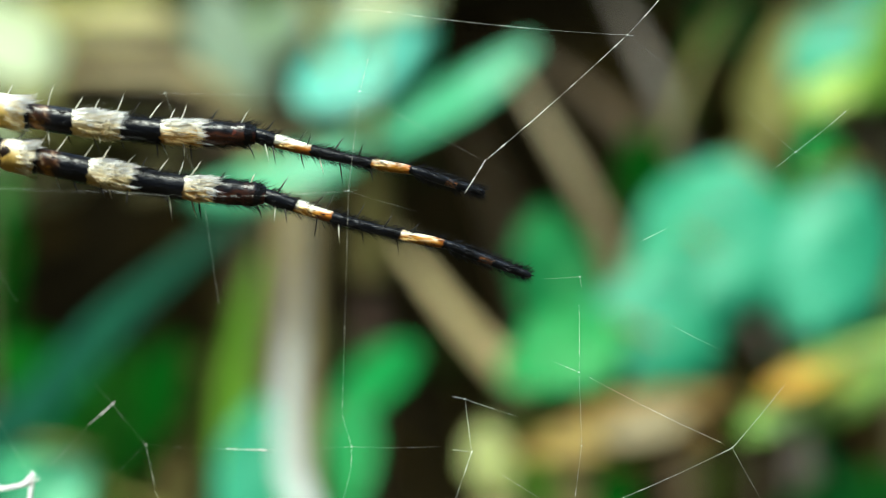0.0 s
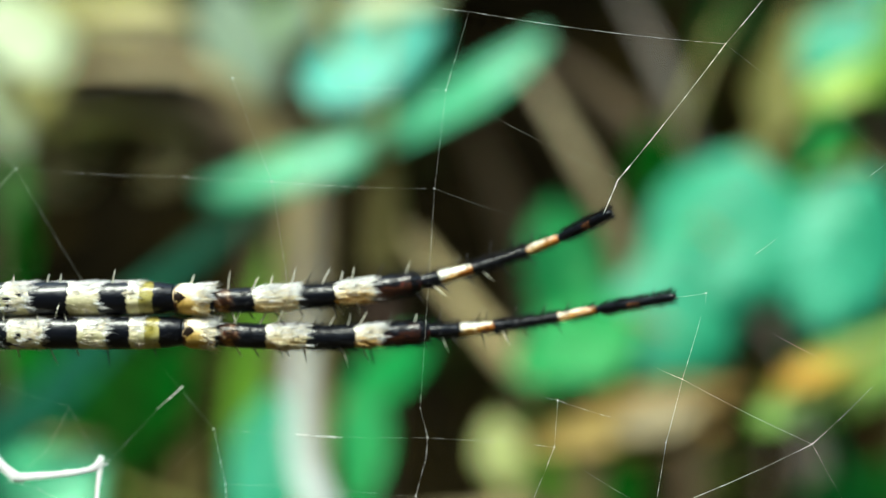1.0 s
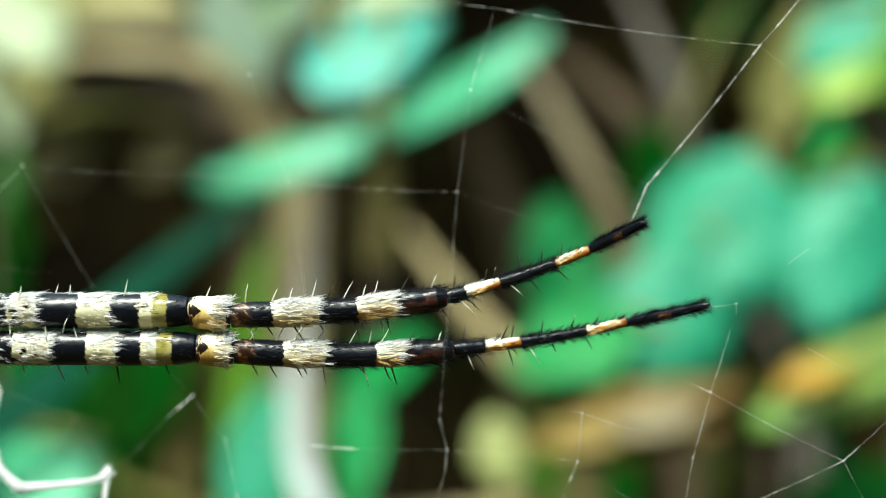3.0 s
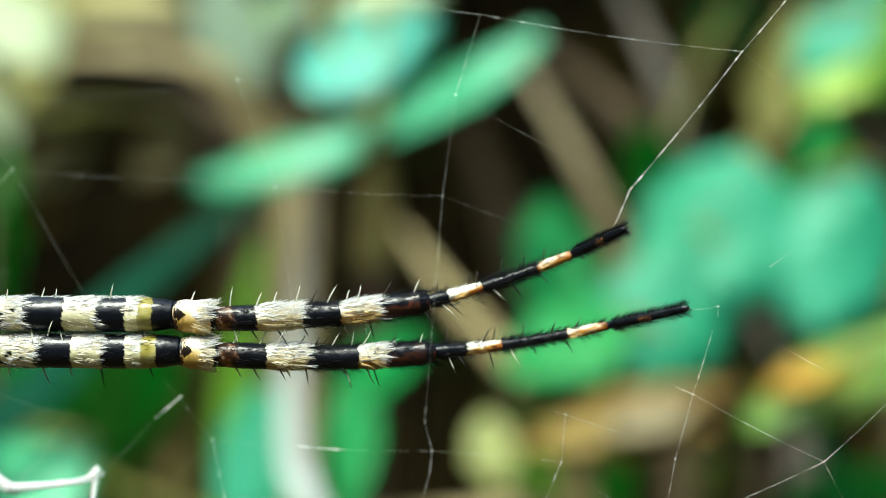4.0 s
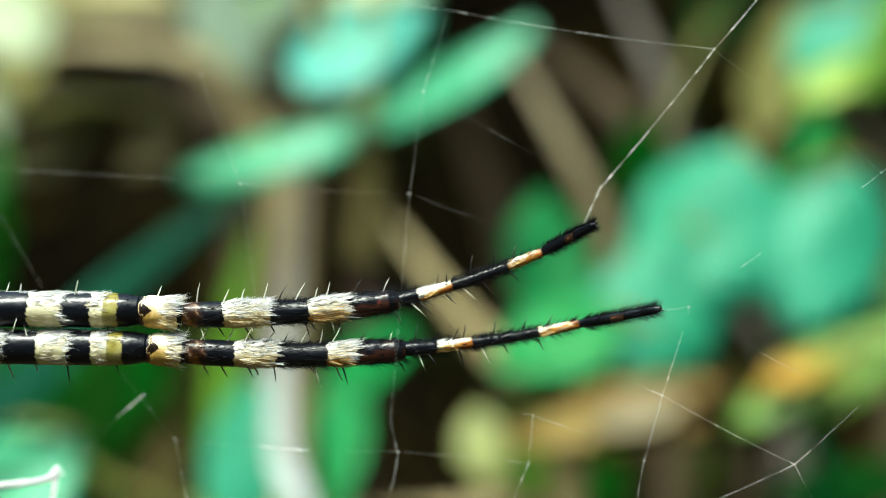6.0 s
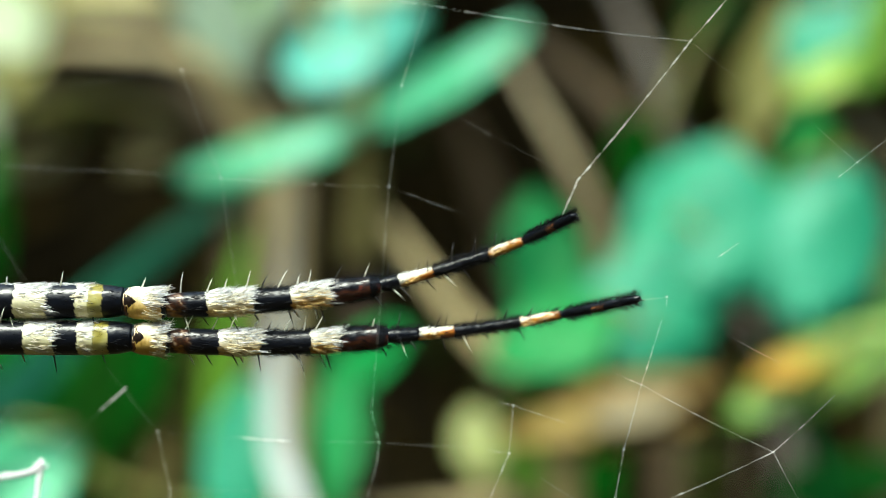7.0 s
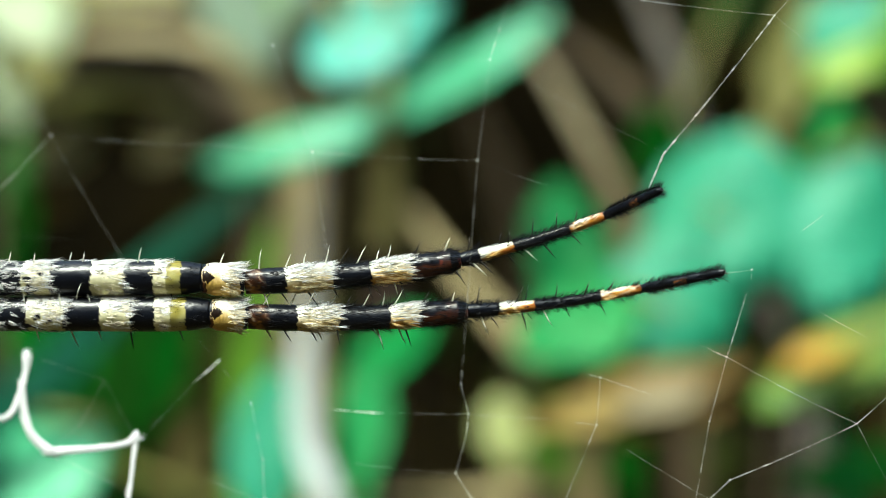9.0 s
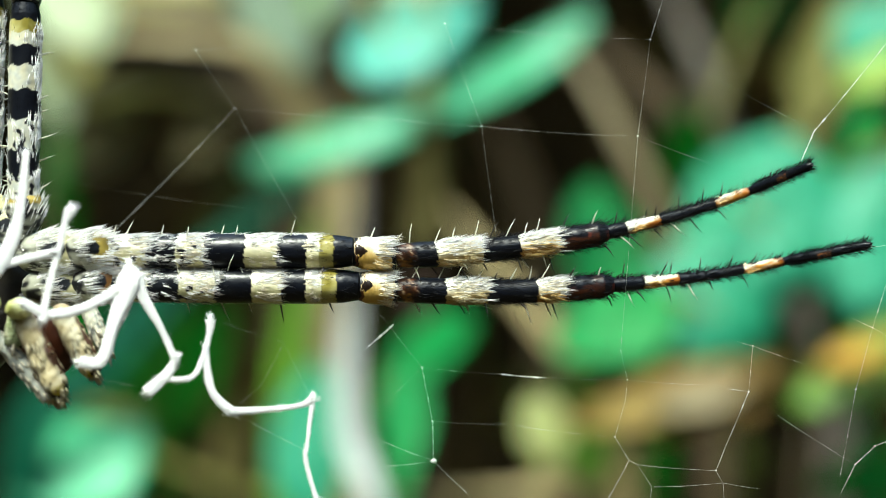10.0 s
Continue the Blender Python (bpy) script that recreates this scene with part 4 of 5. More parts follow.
def lump(bm, at, size, turn=None, detail=3, rough=0.06, seed=0, slot=None):
    """An uneven ellipsoid; size: three half-axes in metres."""
    m = Matrix.Translation(at) @ (turn.to_4x4() if turn else Matrix()) @ Matrix.Diagonal((*size, 1))
    got = bmesh.ops.create_icosphere(bm, subdivisions=detail, radius=1.0)
    for v in got["verts"]:
        v.co *= 1 + rough * noise.noise(v.co * 2.3 + Vector((seed, 0, 0)))
        v.co = m @ v.co
    if slot is not None:
        for f in {f for v in got["verts"] for f in v.link_faces}:
            f.material_index = slot(f.calc_center_median())
    return got["verts"]


def hairy(bm, at, size, turn, count, length, way, seed, thick=0.014, where=None, flat=False):
    rng = random.Random(seed)
    r = turn.to_3x3() if turn else Matrix.Identity(3)
    for _ in range(count):
        d = Vector((rng.gauss(0, 1), rng.gauss(0, 1), rng.gauss(0, 1))).normalized()
        if where and not where(d):
            continue
        p = Vector((d.x * size[0], d.y * size[1], d.z * size[2]))
        out = (r @ Vector((d.x / size[0], d.y / size[1], d.z / size[2]))).normalized()
        spike(bm, Vector(at) + r @ p * 0.98, out * (0.13 if flat else 0.28) + Vector(way), length * rng.uniform(0.6, 1.3), thick * MM, 0, out if flat else None)


def build_spider():
    spider = thing("spider", BODY, "black and white banded garden spider hanging in its web", "spider")
    legs = []
    for joints, bands, seed in ((LEG_U, BANDS_U, 11), (LEG_L, BANDS_L, 47)):
        legs.append([build_segment(spider, kind, joints[i], joints[i + 1], bands[kind], seed + i) for i, kind in enumerate(SEGMENTS)])
    # the two legs that are held upwards
    for x, y, z0, z1, z2, top, seed in ((-24.95, 50.6, -0.2, 7.95, 9.6, 16.0, 81), (-26.70, 51.4, 0.3, 8.6, 10.3, 17.0, 95)):
        a, b, c, d = joint(x, y, z0), joint(x - 0.1, y + 0.5, z1), joint(x - 0.1, y + 0.7, z2), joint(x + 0.5, y + 2, top)
        build_segment(spider, "femur", a, b, BANDS_L["femur"] if seed == 81 else BANDS_U["femur"], seed, 0.88)
        build_segment(spider, "patella", b, c, BANDS_U["patella"], seed + 1, 1.0)
        build_segment(spider, "tibia", c, d, BANDS_U["tibia"], seed + 2, 1.0)

    o = spider.location

    def at(x, y, z):
        return joint(x, y, z) - o

    turn = Matrix.Rotation(radians(45), 4, "Y")
    bm = bmesh.new()
    lump(bm, at(-29.2, 52.4, -3.0), (4.6 * MM, 2.2 * MM, 3.6 * MM), turn, 4, 0.08, 2)
    part("cephalothorax", bm, BODY_SKIN, spider)
    bm = bmesh.new()
    lump(bm, at(-28.6, 50.4, -2.8), (2.6 * MM, 0.6 * MM, 1.7 * MM), turn, 4, 0.1, 3)
    part("sternum", bm, LEG_YELLOW, spider, "yellow breast plate")
    bm = bmesh.new()
    lump(bm, at(-36.0, 53.2, 4.2), (7.4 * MM, 4.2 * MM, 5.0 * MM), turn, 4, 0.05, 5, lambda p: 0 if math.sin((p.x - p.z) * 2600) > -0.2 else 1)
    part("abdomen", bm, [LEG_YELLOW, BODY_SKIN], spider, "yellow and black banded abdomen")
    # hip pieces of the legs, pale and hairy with pits painted as black spots
    for name, p, size, seed in (("trochanter", (-22.3, 50.5, -1.85), (0.95, 0.72, 0.80), 1), ("coxa", (-23.9, 50.7, -2.0), (1.35, 0.85, 0.92), 2),
                                ("trochanter", (-22.1, 50.6, -3.2), (0.95, 0.70, 0.72), 3), ("coxa", (-23.7, 50.8, -3.3), (1.35, 0.85, 0.78), 4),
                                ("trochanter", (-24.9, 50.7, -0.3), (0.75, 0.72, 0.9), 5), ("coxa", (-25.5, 50.9, -1.2), (0.95, 0.85, 1.0), 6),
                                ("coxa", (-26.4, 50.9, -0.6), (0.9, 0.85, 1.1), 7)):
        s = [q * MM for q in size]
        axis = 2 if p[0] < -24.5 else 0
        mid = at(*p)
        bm = bmesh.new()
        lump(bm, mid, s, None, 5, 0.07, seed)
        tint = bm.verts.layers.float_color.new("pigment")
        for v in bm.verts:
            u, w = (v.co[axis] - mid[axis]) / s[axis], (v.co[2 - axis] - mid[2 - axis]) / s[2 - axis]
            r = math.hypot((u - 0.30) * 1.3, w - 0.15) + 0.14 * noise.noise(v.co * 1300 + Vector((seed, 2, 5)))
            c = blend((0.46, 0.46, 0.38), (0.01, 0.01, 0.013), 0.55 + 2.4 * noise.noise(Vector((v.co.x * 1500, v.co.y * 3000, v.co.z * 4200)) + Vector((3, seed, 1))))
            if r < 0.38:
                c = PIGMENT[K]
            elif u > 0.30 and r < 0.95:
                c = (0.44, 0.33, 0.07) if seed in (1, 5) else (0.66, 0.62, 0.36) if seed != 3 else (0.30, 0.14, 0.04)
            v[tint] = (*c, 1)
        c = part(name, bm, HIP_SKIN, spider)
        bm = bmesh.new()
        hairy(bm, mid, s, None, 900 if axis == 0 else 260, (0.62 if axis == 0 else 0.5) * MM, (1.0, 0, 0.12) if axis == 0 else (0.3, 0, 1.0), seed, 0.017, lambda d: math.hypot((d[axis] - 0.45) * 1.2, d[2 - axis] - 0.15) > 0.45)
        part("hair_tuft", bm, HAIR_WHITE, c)
    # jaws and feelers
    bm = bmesh.new()
    lump(bm, at(-24.5, 48.9, -4.1), (0.52 * MM, 0.55 * MM, 0.42 * MM), None, 4, 0.10, 9)
    part("chelicera", bm, CHEL_SKIN, spider, "pale green jaw")
    bm = bmesh.new()
    lump(bm, at(-26.1, 49.3, -3.9), (0.75 * MM, 0.6 * MM, 0.6 * MM), None, 4, 0.03, 10)
    part("chelicera", bm, CHEL_SKIN, spider, "pale green jaw")
    # the mouth, widened behind the feelers to darken the gaps between them
    bm = bmesh.new()
    lump(bm, at(-23.7, 50.3, -5.5), (1.2 * MM, 0.5 * MM, 1.3 * MM), None, 4, 0.1, 31)
    part("mouth", bm, LEG_BROWN, spider, "dark maroon mouth")
    for a, b, w, skin, seed in (((-24.75, 49.4, -4.3), (-24.85, 49.2, -5.5), 0.34, "jaw", 20), ((-25.6, 49.6, -5.15), (-23.45, 49.2, -7.5), 0.32, "pale", 21),
                                ((-24.45, 49.3, -4.55), (-22.95, 48.9, -7.25), 0.47, "straw", 22), ((-23.15, 49.5, -4.15), (-21.75, 49.2, -6.5), 0.45, "straw", 23),
                                ((-22.2, 49.9, -4.0), (-21.35, 49.6, -5.7), 0.32, "pale", 24)):
        pa, pb = at(*a), at(*b)
        m = axis_frame(pa, pb).to_3x3()
        d = (pb - pa).normalized()
        size = ((pb - pa).length * 0.58, w * MM, w * MM)
        mid = (pa + pb) / 2
        bm = bmesh.new()
        lump(bm, mid, size, m, 5, 0.0, seed)
        tint = bm.verts.layers.float_color.new("pigment")
        for v in bm.verts:
            u = (v.co - mid).dot(d) / size[0]
            # blunt ends, flanks stepped like overlapping scales
            off = v.co - mid - d * (v.co - mid).dot(d)
            edge = (off.x + off.z) / (w * MM)
            v.co += off * (0.85 * abs(u) ** 3 + 0.14 * noise.noise(v.co * 1900) + 0.12 * ((u * 4.5 + 0.6 * edge) % 1.0))
            nn = noise.noise(v.co * 2600 + Vector((seed, 0, 0)))
            base = {"jaw": (0.50, 0.58, 0.30), "pale": (0.62, 0.64, 0.58), "straw": (0.60, 0.50, 0.29)}[skin]
            c = blend(base, (0.80, 0.76, 0.58), 0.25 + 1.0 * nn)
            # brown blotches, with flanks darkened to paint in the gaps between feelers
            c = blend(c, (0.10, 0.045, 0.025), 2.6 * noise.noise(v.co * 1500 + Vector((0, seed, 7))) - 0.95 + (1.3 * abs(edge) ** 3 if skin == "straw" else -0.3))
            if skin == "straw":
                c = blend(c, (0.24, 0.12, 0.07), -0.9 - 1.4 * u)
                c = blend(c, (0.66, 0.50, 0.05), (u - 0.74) * 6)
                if u > 0.78 and nn > 0.18:
                    c = NIGHT
            v[tint] = (*c, 1)
        c = part("pedipalp", bm, HIP_SKIN, spider, {"straw": "straw-coloured bristly feeler with a yellow tip", "pale": "pale bristly feeler", "jaw": "pale green feeler"}[skin])
        bm = bmesh.new()
        hairy(bm, mid, size, m, {"straw": 150, "pale": 110, "jaw": 14}[skin], 0.50 * MM, d * 0.8, seed, 0.085, lambda q: q.x > -0.7, True)
        part("hair_tuft", bm, HAIR_CREAM if skin != "straw" else HAIR_STRAW, c)
        bm = bmesh.new()
        hairy(bm, mid, size, m, 44, 0.42 * MM, d * 0.5, seed + 5, 0.013)
        part("bristle", bm, HAIR_BLACK, c)
    return spider, legs


# ---- the web ----
def web_y(x):
    """The web leans: nearer to the camera towards the spider's body."""
    return 49.9 + 0.12 * x


def W(x, z):
    return V(x, web_y(x), z)


STRANDS = []


def strand(web, pts, thick=0.030, bright=True, beads=0.0, seed=0):
    """One thread through places (x, z) in the web's plane, millimetres; each straight piece is a mesh of its own."""
    rng = random.Random(seed + int(abs(pts[0][0]) * 100))
    for j, ((x0, z0), (x1, z1)) in enumerate(zip(pts, pts[1:])):
        a, b = W(x0, z0), W(x1, z1)
        if thick > 0.05 and bright:
            # taut silk overlaps a little where it is glued
            a, b = a.lerp(b, -0.12 * MM / (b - a).length), b.lerp(a, -0.12 * MM / (b - a).length)
        d = b - a
        n = max(6, int(d.length / (0.12 * MM)))
        mid = (a + b) / 2
        sag = Vector((0, 0, -0.012 * d.length))
        line, radii = [], []
        for i in range(n + 1):
            t = i / n
            line.append(a + d * t + sag * (4 * t * (1 - t)) - mid + Vector((0, rng.uniform(-1, 1), rng.uniform(-1, 1))) * 0.006 * MM)
            r = thick * (0.165 if bright else 0.135) * (1 - 0.35 * ease(-x0, 2, 12)) * max(0.3, 1 + 1.5 * noise.noise(Vector((i * 0.37, x0, z0))))
            if thick < 0.03:
                r *= (1 - 0.6 * (1 - ease(t, 0, 0.4)) if j == 0 else 1) * (1 - 0.6 * ease(t, 0.6, 1) if j == len(pts) - 2 else 1)
            if beads and rng.random() < beads:
                r *= rng.uniform(1.6, 2.8)
            radii.append(r * MM)
        bm = bmesh.new()
        tube(bm, line, radii, 5)
        ob = part("thread", bm, SILK if bright else SILK_DIM, web)
        ob.location = mid - web.location
        STRANDS.append((ob, (x0, z0), (x1, z1), mid - web.location))


def knot(web, x, z, size=0.07):
    bm = bmesh.new()
    lump(bm, Vector(), (size * MM, size * 0.8 * MM, size * 0.7 * MM), None, 2, 0.35, x)
    ob = part("silk_knot", bm, SILK, web)
    ob.location = W(x, z) - web.location
    STRANDS.append((ob, (x - 0.1, z), (x + 0.1, z), W(x, z) - web.location))


def ribbon(web, pts, width, seed=0):
    """A piece of the thick white silk band: several strands felted side by side. pts: (x, z, width factor)."""
    rng = random.Random(seed)
    line = smooth_line([W(x, z) for x, z, _ in pts], 7)
    n = len(line)
    factors = [f for _, _, f in pts]
    mid = (line[0] + line[-1]) / 2
    bm = bmesh.new()
    rings = []
    for i, p in enumerate(line):
        d = line[min(i + 1, n - 1)] - line[max(i - 1, 0)]
        side = d.cross(Vector((0, 1, 0))).normalized()
        u = i / (n - 1) * (len(factors) - 1)
        j = min(int(u), len(factors) - 2)
        f = factors[j] + (factors[j + 1] - factors[j]) * (u - j)
        w = width / 2 * 0.86 * f * MM
        rings.append([])
        for k in range(16):
            g = 2 * math.pi * k / 16
            r = w * (1 + 0.10 * noise.noise(Vector((i * 0.25, 2 * math.cos(g), 2 * math.sin(g) + seed * 3))) + 0.10 * math.cos(5 * g + seed))
            rings[-1].append(bm.verts.new(p - mid + side * r * math.cos(g) + Vector((0, 1, 0)) * 0.20 * r * math.sin(g)))
    for i in range(n - 1):
        for k in range(16):
            bm.faces.new((rings[i][k], rings[i][(k + 1) % 16], rings[i + 1][(k + 1) % 16], rings[i + 1][k]))
    bm.faces.new(rings[0][::-1])
    bm.faces.new(rings[-1])
    # loose ends of silk along the edges
    for _ in range(int(5 * n)):
        i = rng.randrange(n)
        v = rng.choice(rings[i]).co
        spike(bm, v, (line[min(i + 1, n - 1)] - line[max(i - 1, 0)]).normalized() * rng.choice((-1, 1)) + Vector((rng.uniform(-1, 1), rng.uniform(-0.4, 0.2), rng.uniform(-1, 1))) * 0.45, rng.uniform(0.12, 0.40) * MM, 0.008 * MM)
    # frayed ends
    for end, near in ((0, 1), (n - 1, n - 2)):
        away = (line[end] - line[near]).normalized()
        for _ in range(30):
            fan = Vector((rng.gauss(0, 0.28), rng.gauss(0, 0.12), rng.gauss(0, 0.28)))
            spike(bm, line[end] - mid - away * rng.uniform(0.1, 0.3) * MM, away + fan, rng.uniform(0.20, 0.55) * MM, 0.020 * MM)
    ob = part("silk_ribbon", bm, SILK_THICK, web, "thick white zigzag silk band")
    ob.location = mid - web.location
    STRANDS.append((ob, pts[0][:2], pts[-1][:2], mid - web.location))


def build_web():
    web = thing("orb_web", W(0.01, 0), "orb web of fine pale threads with a white zigzag silk band", "spider web")
    s = strand
    # the thread that the upper leg holds
    s(web, [(12.75, 10.57), (10.95, 8.47), (6.53, 3.04), (5.98, 1.80)], 0.062, True, 0.30)
    s(web, [(10.95, 8.47), (0.73, 9.64), (-0.89, 9.83)], 0.032, True, 0.1)
    s(web, [(10.95, 8.47), (13.05, 6.91)], 0.022, False)
    # spiral turns above the legs
    s(web, [(-22.4, 3.46), (-17.75, 5.74), (-12.25, 6.48)], 0.026, False, 0.05)
    s(web, [(-8.31, 7), (-0.19, 6.58)], 0.020, True, 0.03)
    s(web, [(-0.19, 6.58), (6.56, 3.09)], 0.020, False, 0.03)
    s(web, [(-8.31, 7), (-14, 6.17)], 0.022, False)
    s(web, [(-16.28, 3.57), (-10.27, 3.26), (-6.86, 3.04), (-0.67, 2.76)], 0.020, True, 0.10)
    s(web, [(-0.67, 2.76), (2.33, 1.7)], 0.024, False)
    s(web, [(-22.35, 0.7), (-15.21, -0.28)], 0.022, False)
    # spokes above
    s(web, [(-17.75, 5.74), (-16.28, 3.57), (-13.79, -0.86)], 0.05, False)
    s(web, [(-16.28, 3.57), (-20.68, -1.08)], 0.050, True, 0.05)
    s(web, [(-8.31, 7), (-6.86, 3.04), (-6.28, -1.07)], 0.045, False)
    s(web, [(0.73, 9.64), (-0.19, 6.58), (-0.67, 2.76), (-1.31, -5.71)], 0.034, False, 0.1)
    s(web, [(-1.31, -5.71), (-1.03, -6.87), (-1.11, -7.68), (-1.52, -9.12), (-0.94, -10.05), (-1.84, -11.67)], 0.034, True, 0.2)
    # beside the lower leg's tip
    s(web, [(8.79, -1.59), (10.04, -1.44)], 0.024, True, 0.1)
    s(web, [(10.04, -1.44), (10.02, -1.84)], 0.024, True)
    s(web, [(12.09, 0.1), (12.9, 0.67)], 0.036, True, 0.3)
    s(web, [(9.82, -2.38), (9.04, -4.83), (8.35, -7.32), (7.71, -10.84)], 0.032, True, 0.15)
    s(web, [(8.03, -4.38), (9.04, -4.83), (14.31, -7.53), (15.53, -9.76)], 0.024, True, 0.08)
    s(web, [(14.31, -7.53), (16.82, -5.32)], 0.034, True, 0.25)
    s(web, [(14.31, -7.53), (9.17, -9.62), (8.34, -10.35), (7.75, -11.5)], 0.038, True, 0.12)
    s(web, [(12.43, -2.91), (14.85, -4.18)], 0.022, True)
    s(web, [(15.45, 5.73), (17.69, 3.83), (19.8, 3.13)], 0.020, False)
    s(web, [(16.92, 3.24), (17.69, 3.83), (19.8, 5.48)], 0.032, True, 0.15)
    # turns below the legs
    s(web, [(3.4, -5.38), (4.06, -5.55), (6.13, -6.25)], 0.024, True, 0.1)
    s(web, [(4.06, -5.55), (3.9, -7.38), (2.97, -9.55), (2.58, -10.51), (2.87, -11.01), (2.94, -11.91)], 0.034, True, 0.15)
    s(web, [(3.9, -7.38), (3.08, -7.25)], 0.024, True)
    s(web, [(2.58, -10.51), (-0.6, -10.23), (-0.94, -10.05)], 0.032, True, 0.05)
    s(web, [(-0.6, -10.23), (-0.02, -11.12), (-0.13, -11.85)], 0.026, True)
    s(web, [(-0.02, -11.12), (2.87, -11.01), (4.39, -11.27)], 0.028, True, 0.05)
    s(web, [(5.08, -8.32), (6.97, -9.52), (8.34, -10.35)], 0.022, True)
    s(web, [(-9.13, -6.33), (-5.96, -6.62), (-1.03, -6.87), (2.6, -7.11)], 0.026, False, 0.1)
    s(web, [(-5.96, -6.62), (-4.35, -6.77)], 0.07, True, 0.3)
    s(web, [(-8.71, -8.43), (-5.79, -8.57), (-1.52, -9.12)], 0.026, False, 0.05)
    s(web, [(-9.13, -6.33), (-8.71, -8.43), (-8.66, -9.97), (-7.34, -11.24)], 0.045, True, 0.15)
    s(web, [(-8.66, -9.97), (-10.86, -9.07)], 0.028, True)
    s(web, [(-8.66, -9.97), (-10.63, -10.16)], 0.028, True, 0.1)
    s(web, [(-9.13, -6.33), (-11.22, -8.3)], 0.024, False, 0.1)
    s(web, [(-11.01, -3.96), (-10.35, -4.77), (-9.13, -6.33)], 0.028, False, 0.1)
    s(web, [(-10.35, -4.77), (-11.12, -5.44)], 0.11, True, 0.3)
    s(web, [(-11.12, -5.44), (-12.85, -7.27)], 0.034, False)
    s(web, [(-16.67, -4.59), (-14.41, -5.36), (-13.38, -7.44)], 0.030, False)
    s(web, [(-14.41, -5.36), (-15.27, -7.01), (-16.34, -7.93)], 0.045, False, 0.2)
    s(web, [(-16.34, -7.98), (-13.34, -9.59)], 0.045, False, 0.1)
    s(web, [(-22.14, -6.49), (-19.3, -7.08)], 0.022, False)
    for x, z in ((10.95, 8.47), (-0.19, 6.58), (-0.67, 2.76), (-16.28, 3.57), (-17.75, 5.76), (-8.31, 7), (-6.86, 3.04), (9.04, -4.83), (8.35, -7.32), (14.31, -7.53),
                 (17.69, 3.83), (9.17, -9.62), (8.34, -10.35), (4.06, -5.55), (3.9, -7.38), (2.58, -10.51), (-1.03, -6.87), (-1.52, -9.12), (-8.66, -9.97), (-9.13, -6.33), (-8.71, -8.43), (-10.35, -4.77), (10.04, -1.44)):
        knot(web, x, z, 0.045)
    knot(web, -8.66, -9.97, 0.12)
    # the zigzag band
    r = ribbon
    r(web, [(-23.93, 1.67, 0.6), (-24.14, -0.37, 1.0), (-24.57, -1.85, 1.5), (-25.52, -3.09, 2.6)], 0.42, 1)
    r(web, [(-22.3, -0.3, 1.7), (-22.51, -0.81, 0.8), (-22.71, -1.83, 0.9), (-23.05, -3.12, 1.0), (-23.34, -4.59, 1.4)], 0.30, 2)
    r(web, [(-26.8, -2.99, 2.0), (-24.99, -2.47, 1.2), (-22.95, -1.95, 0.8)], 0.34, 3)
    r(web, [(-24.04, -3.81, 1.0), (-23.09, -4.27, 1.0), (-21.91, -4.06, 1.0), (-20.88, -3.53, 1.1), (-20.14, -3.02, 1.6)], 0.40, 4)
    r(web, [(-20.19, -2.41, 0.7), (-20.19, -3.08, 2.2), (-20.77, -4.81, 1.1), (-21.17, -6.01, 1.1), (-21.93, -6.07, 1.0)], 0.50, 5)
    r(web, [(-19.93, -2.77, 1.8), (-19.67, -3.59, 1.3), (-18.99, -4.81, 0.8), (-18.47, -5.99, 0.8)], 0.36, 6)
    r(web, [(-18.41, -5.89, 0.6), (-18.78, -6.56, 1.1), (-19.51, -7.24, 1.3)], 0.42, 7)
    r(web, [(-18.99, -6.72, 1.0), (-17.93, -6.69, 0.8), (-17.48, -6.09, 0.9), (-17.2, -5.01, 0.9), (-17.16, -4.49, 1.6)], 0.27, 8)
    r(web, [(-17.32, -5.53, 0.8), (-17.27, -6.35, 1.0), (-17.01, -7.32, 1.2), (-16.28, -8.03, 1.5)], 0.30, 9)
    r(web, [(-16.38, -7.98, 1.5), (-14.96, -7.9, 0.9), (-13.79, -7.77, 0.9), (-13.33, -7.52, 1.3)], 0.24, 10)
    r(web, [(-13.3, -7.49, 1.4), (-13.49, -9.15, 0.9), (-13.55, -9.9, 1.2), (-13.1, -11.52, 1.2)], 0.17, 11)
    r(web, [(-26.37, -2.06, 1.4), (-25.42, -3.51, 1.8), (-25.1, -4.33, 0.6)], 0.55, 12)
    return web


# ---- movement ----
# how strongly the web is dragged while the spider rocks: time, sway, tug sideways, tug upwards
PULL = ((0.0, 1.0, 1.0, 1.0), (0.3, 0.6, 0.8, 1.0), (0.5, 0.2, 0.55, 0.95), (0.6, 0.1, 0.35, 0.9), (0.7, 0.05, 0.25, 0.7), (0.8, 0.0, 0.12, 0.35), (0.9, 0.0, 0.05, 0.05), (1.0, 0.0, 0.0, 0.0))
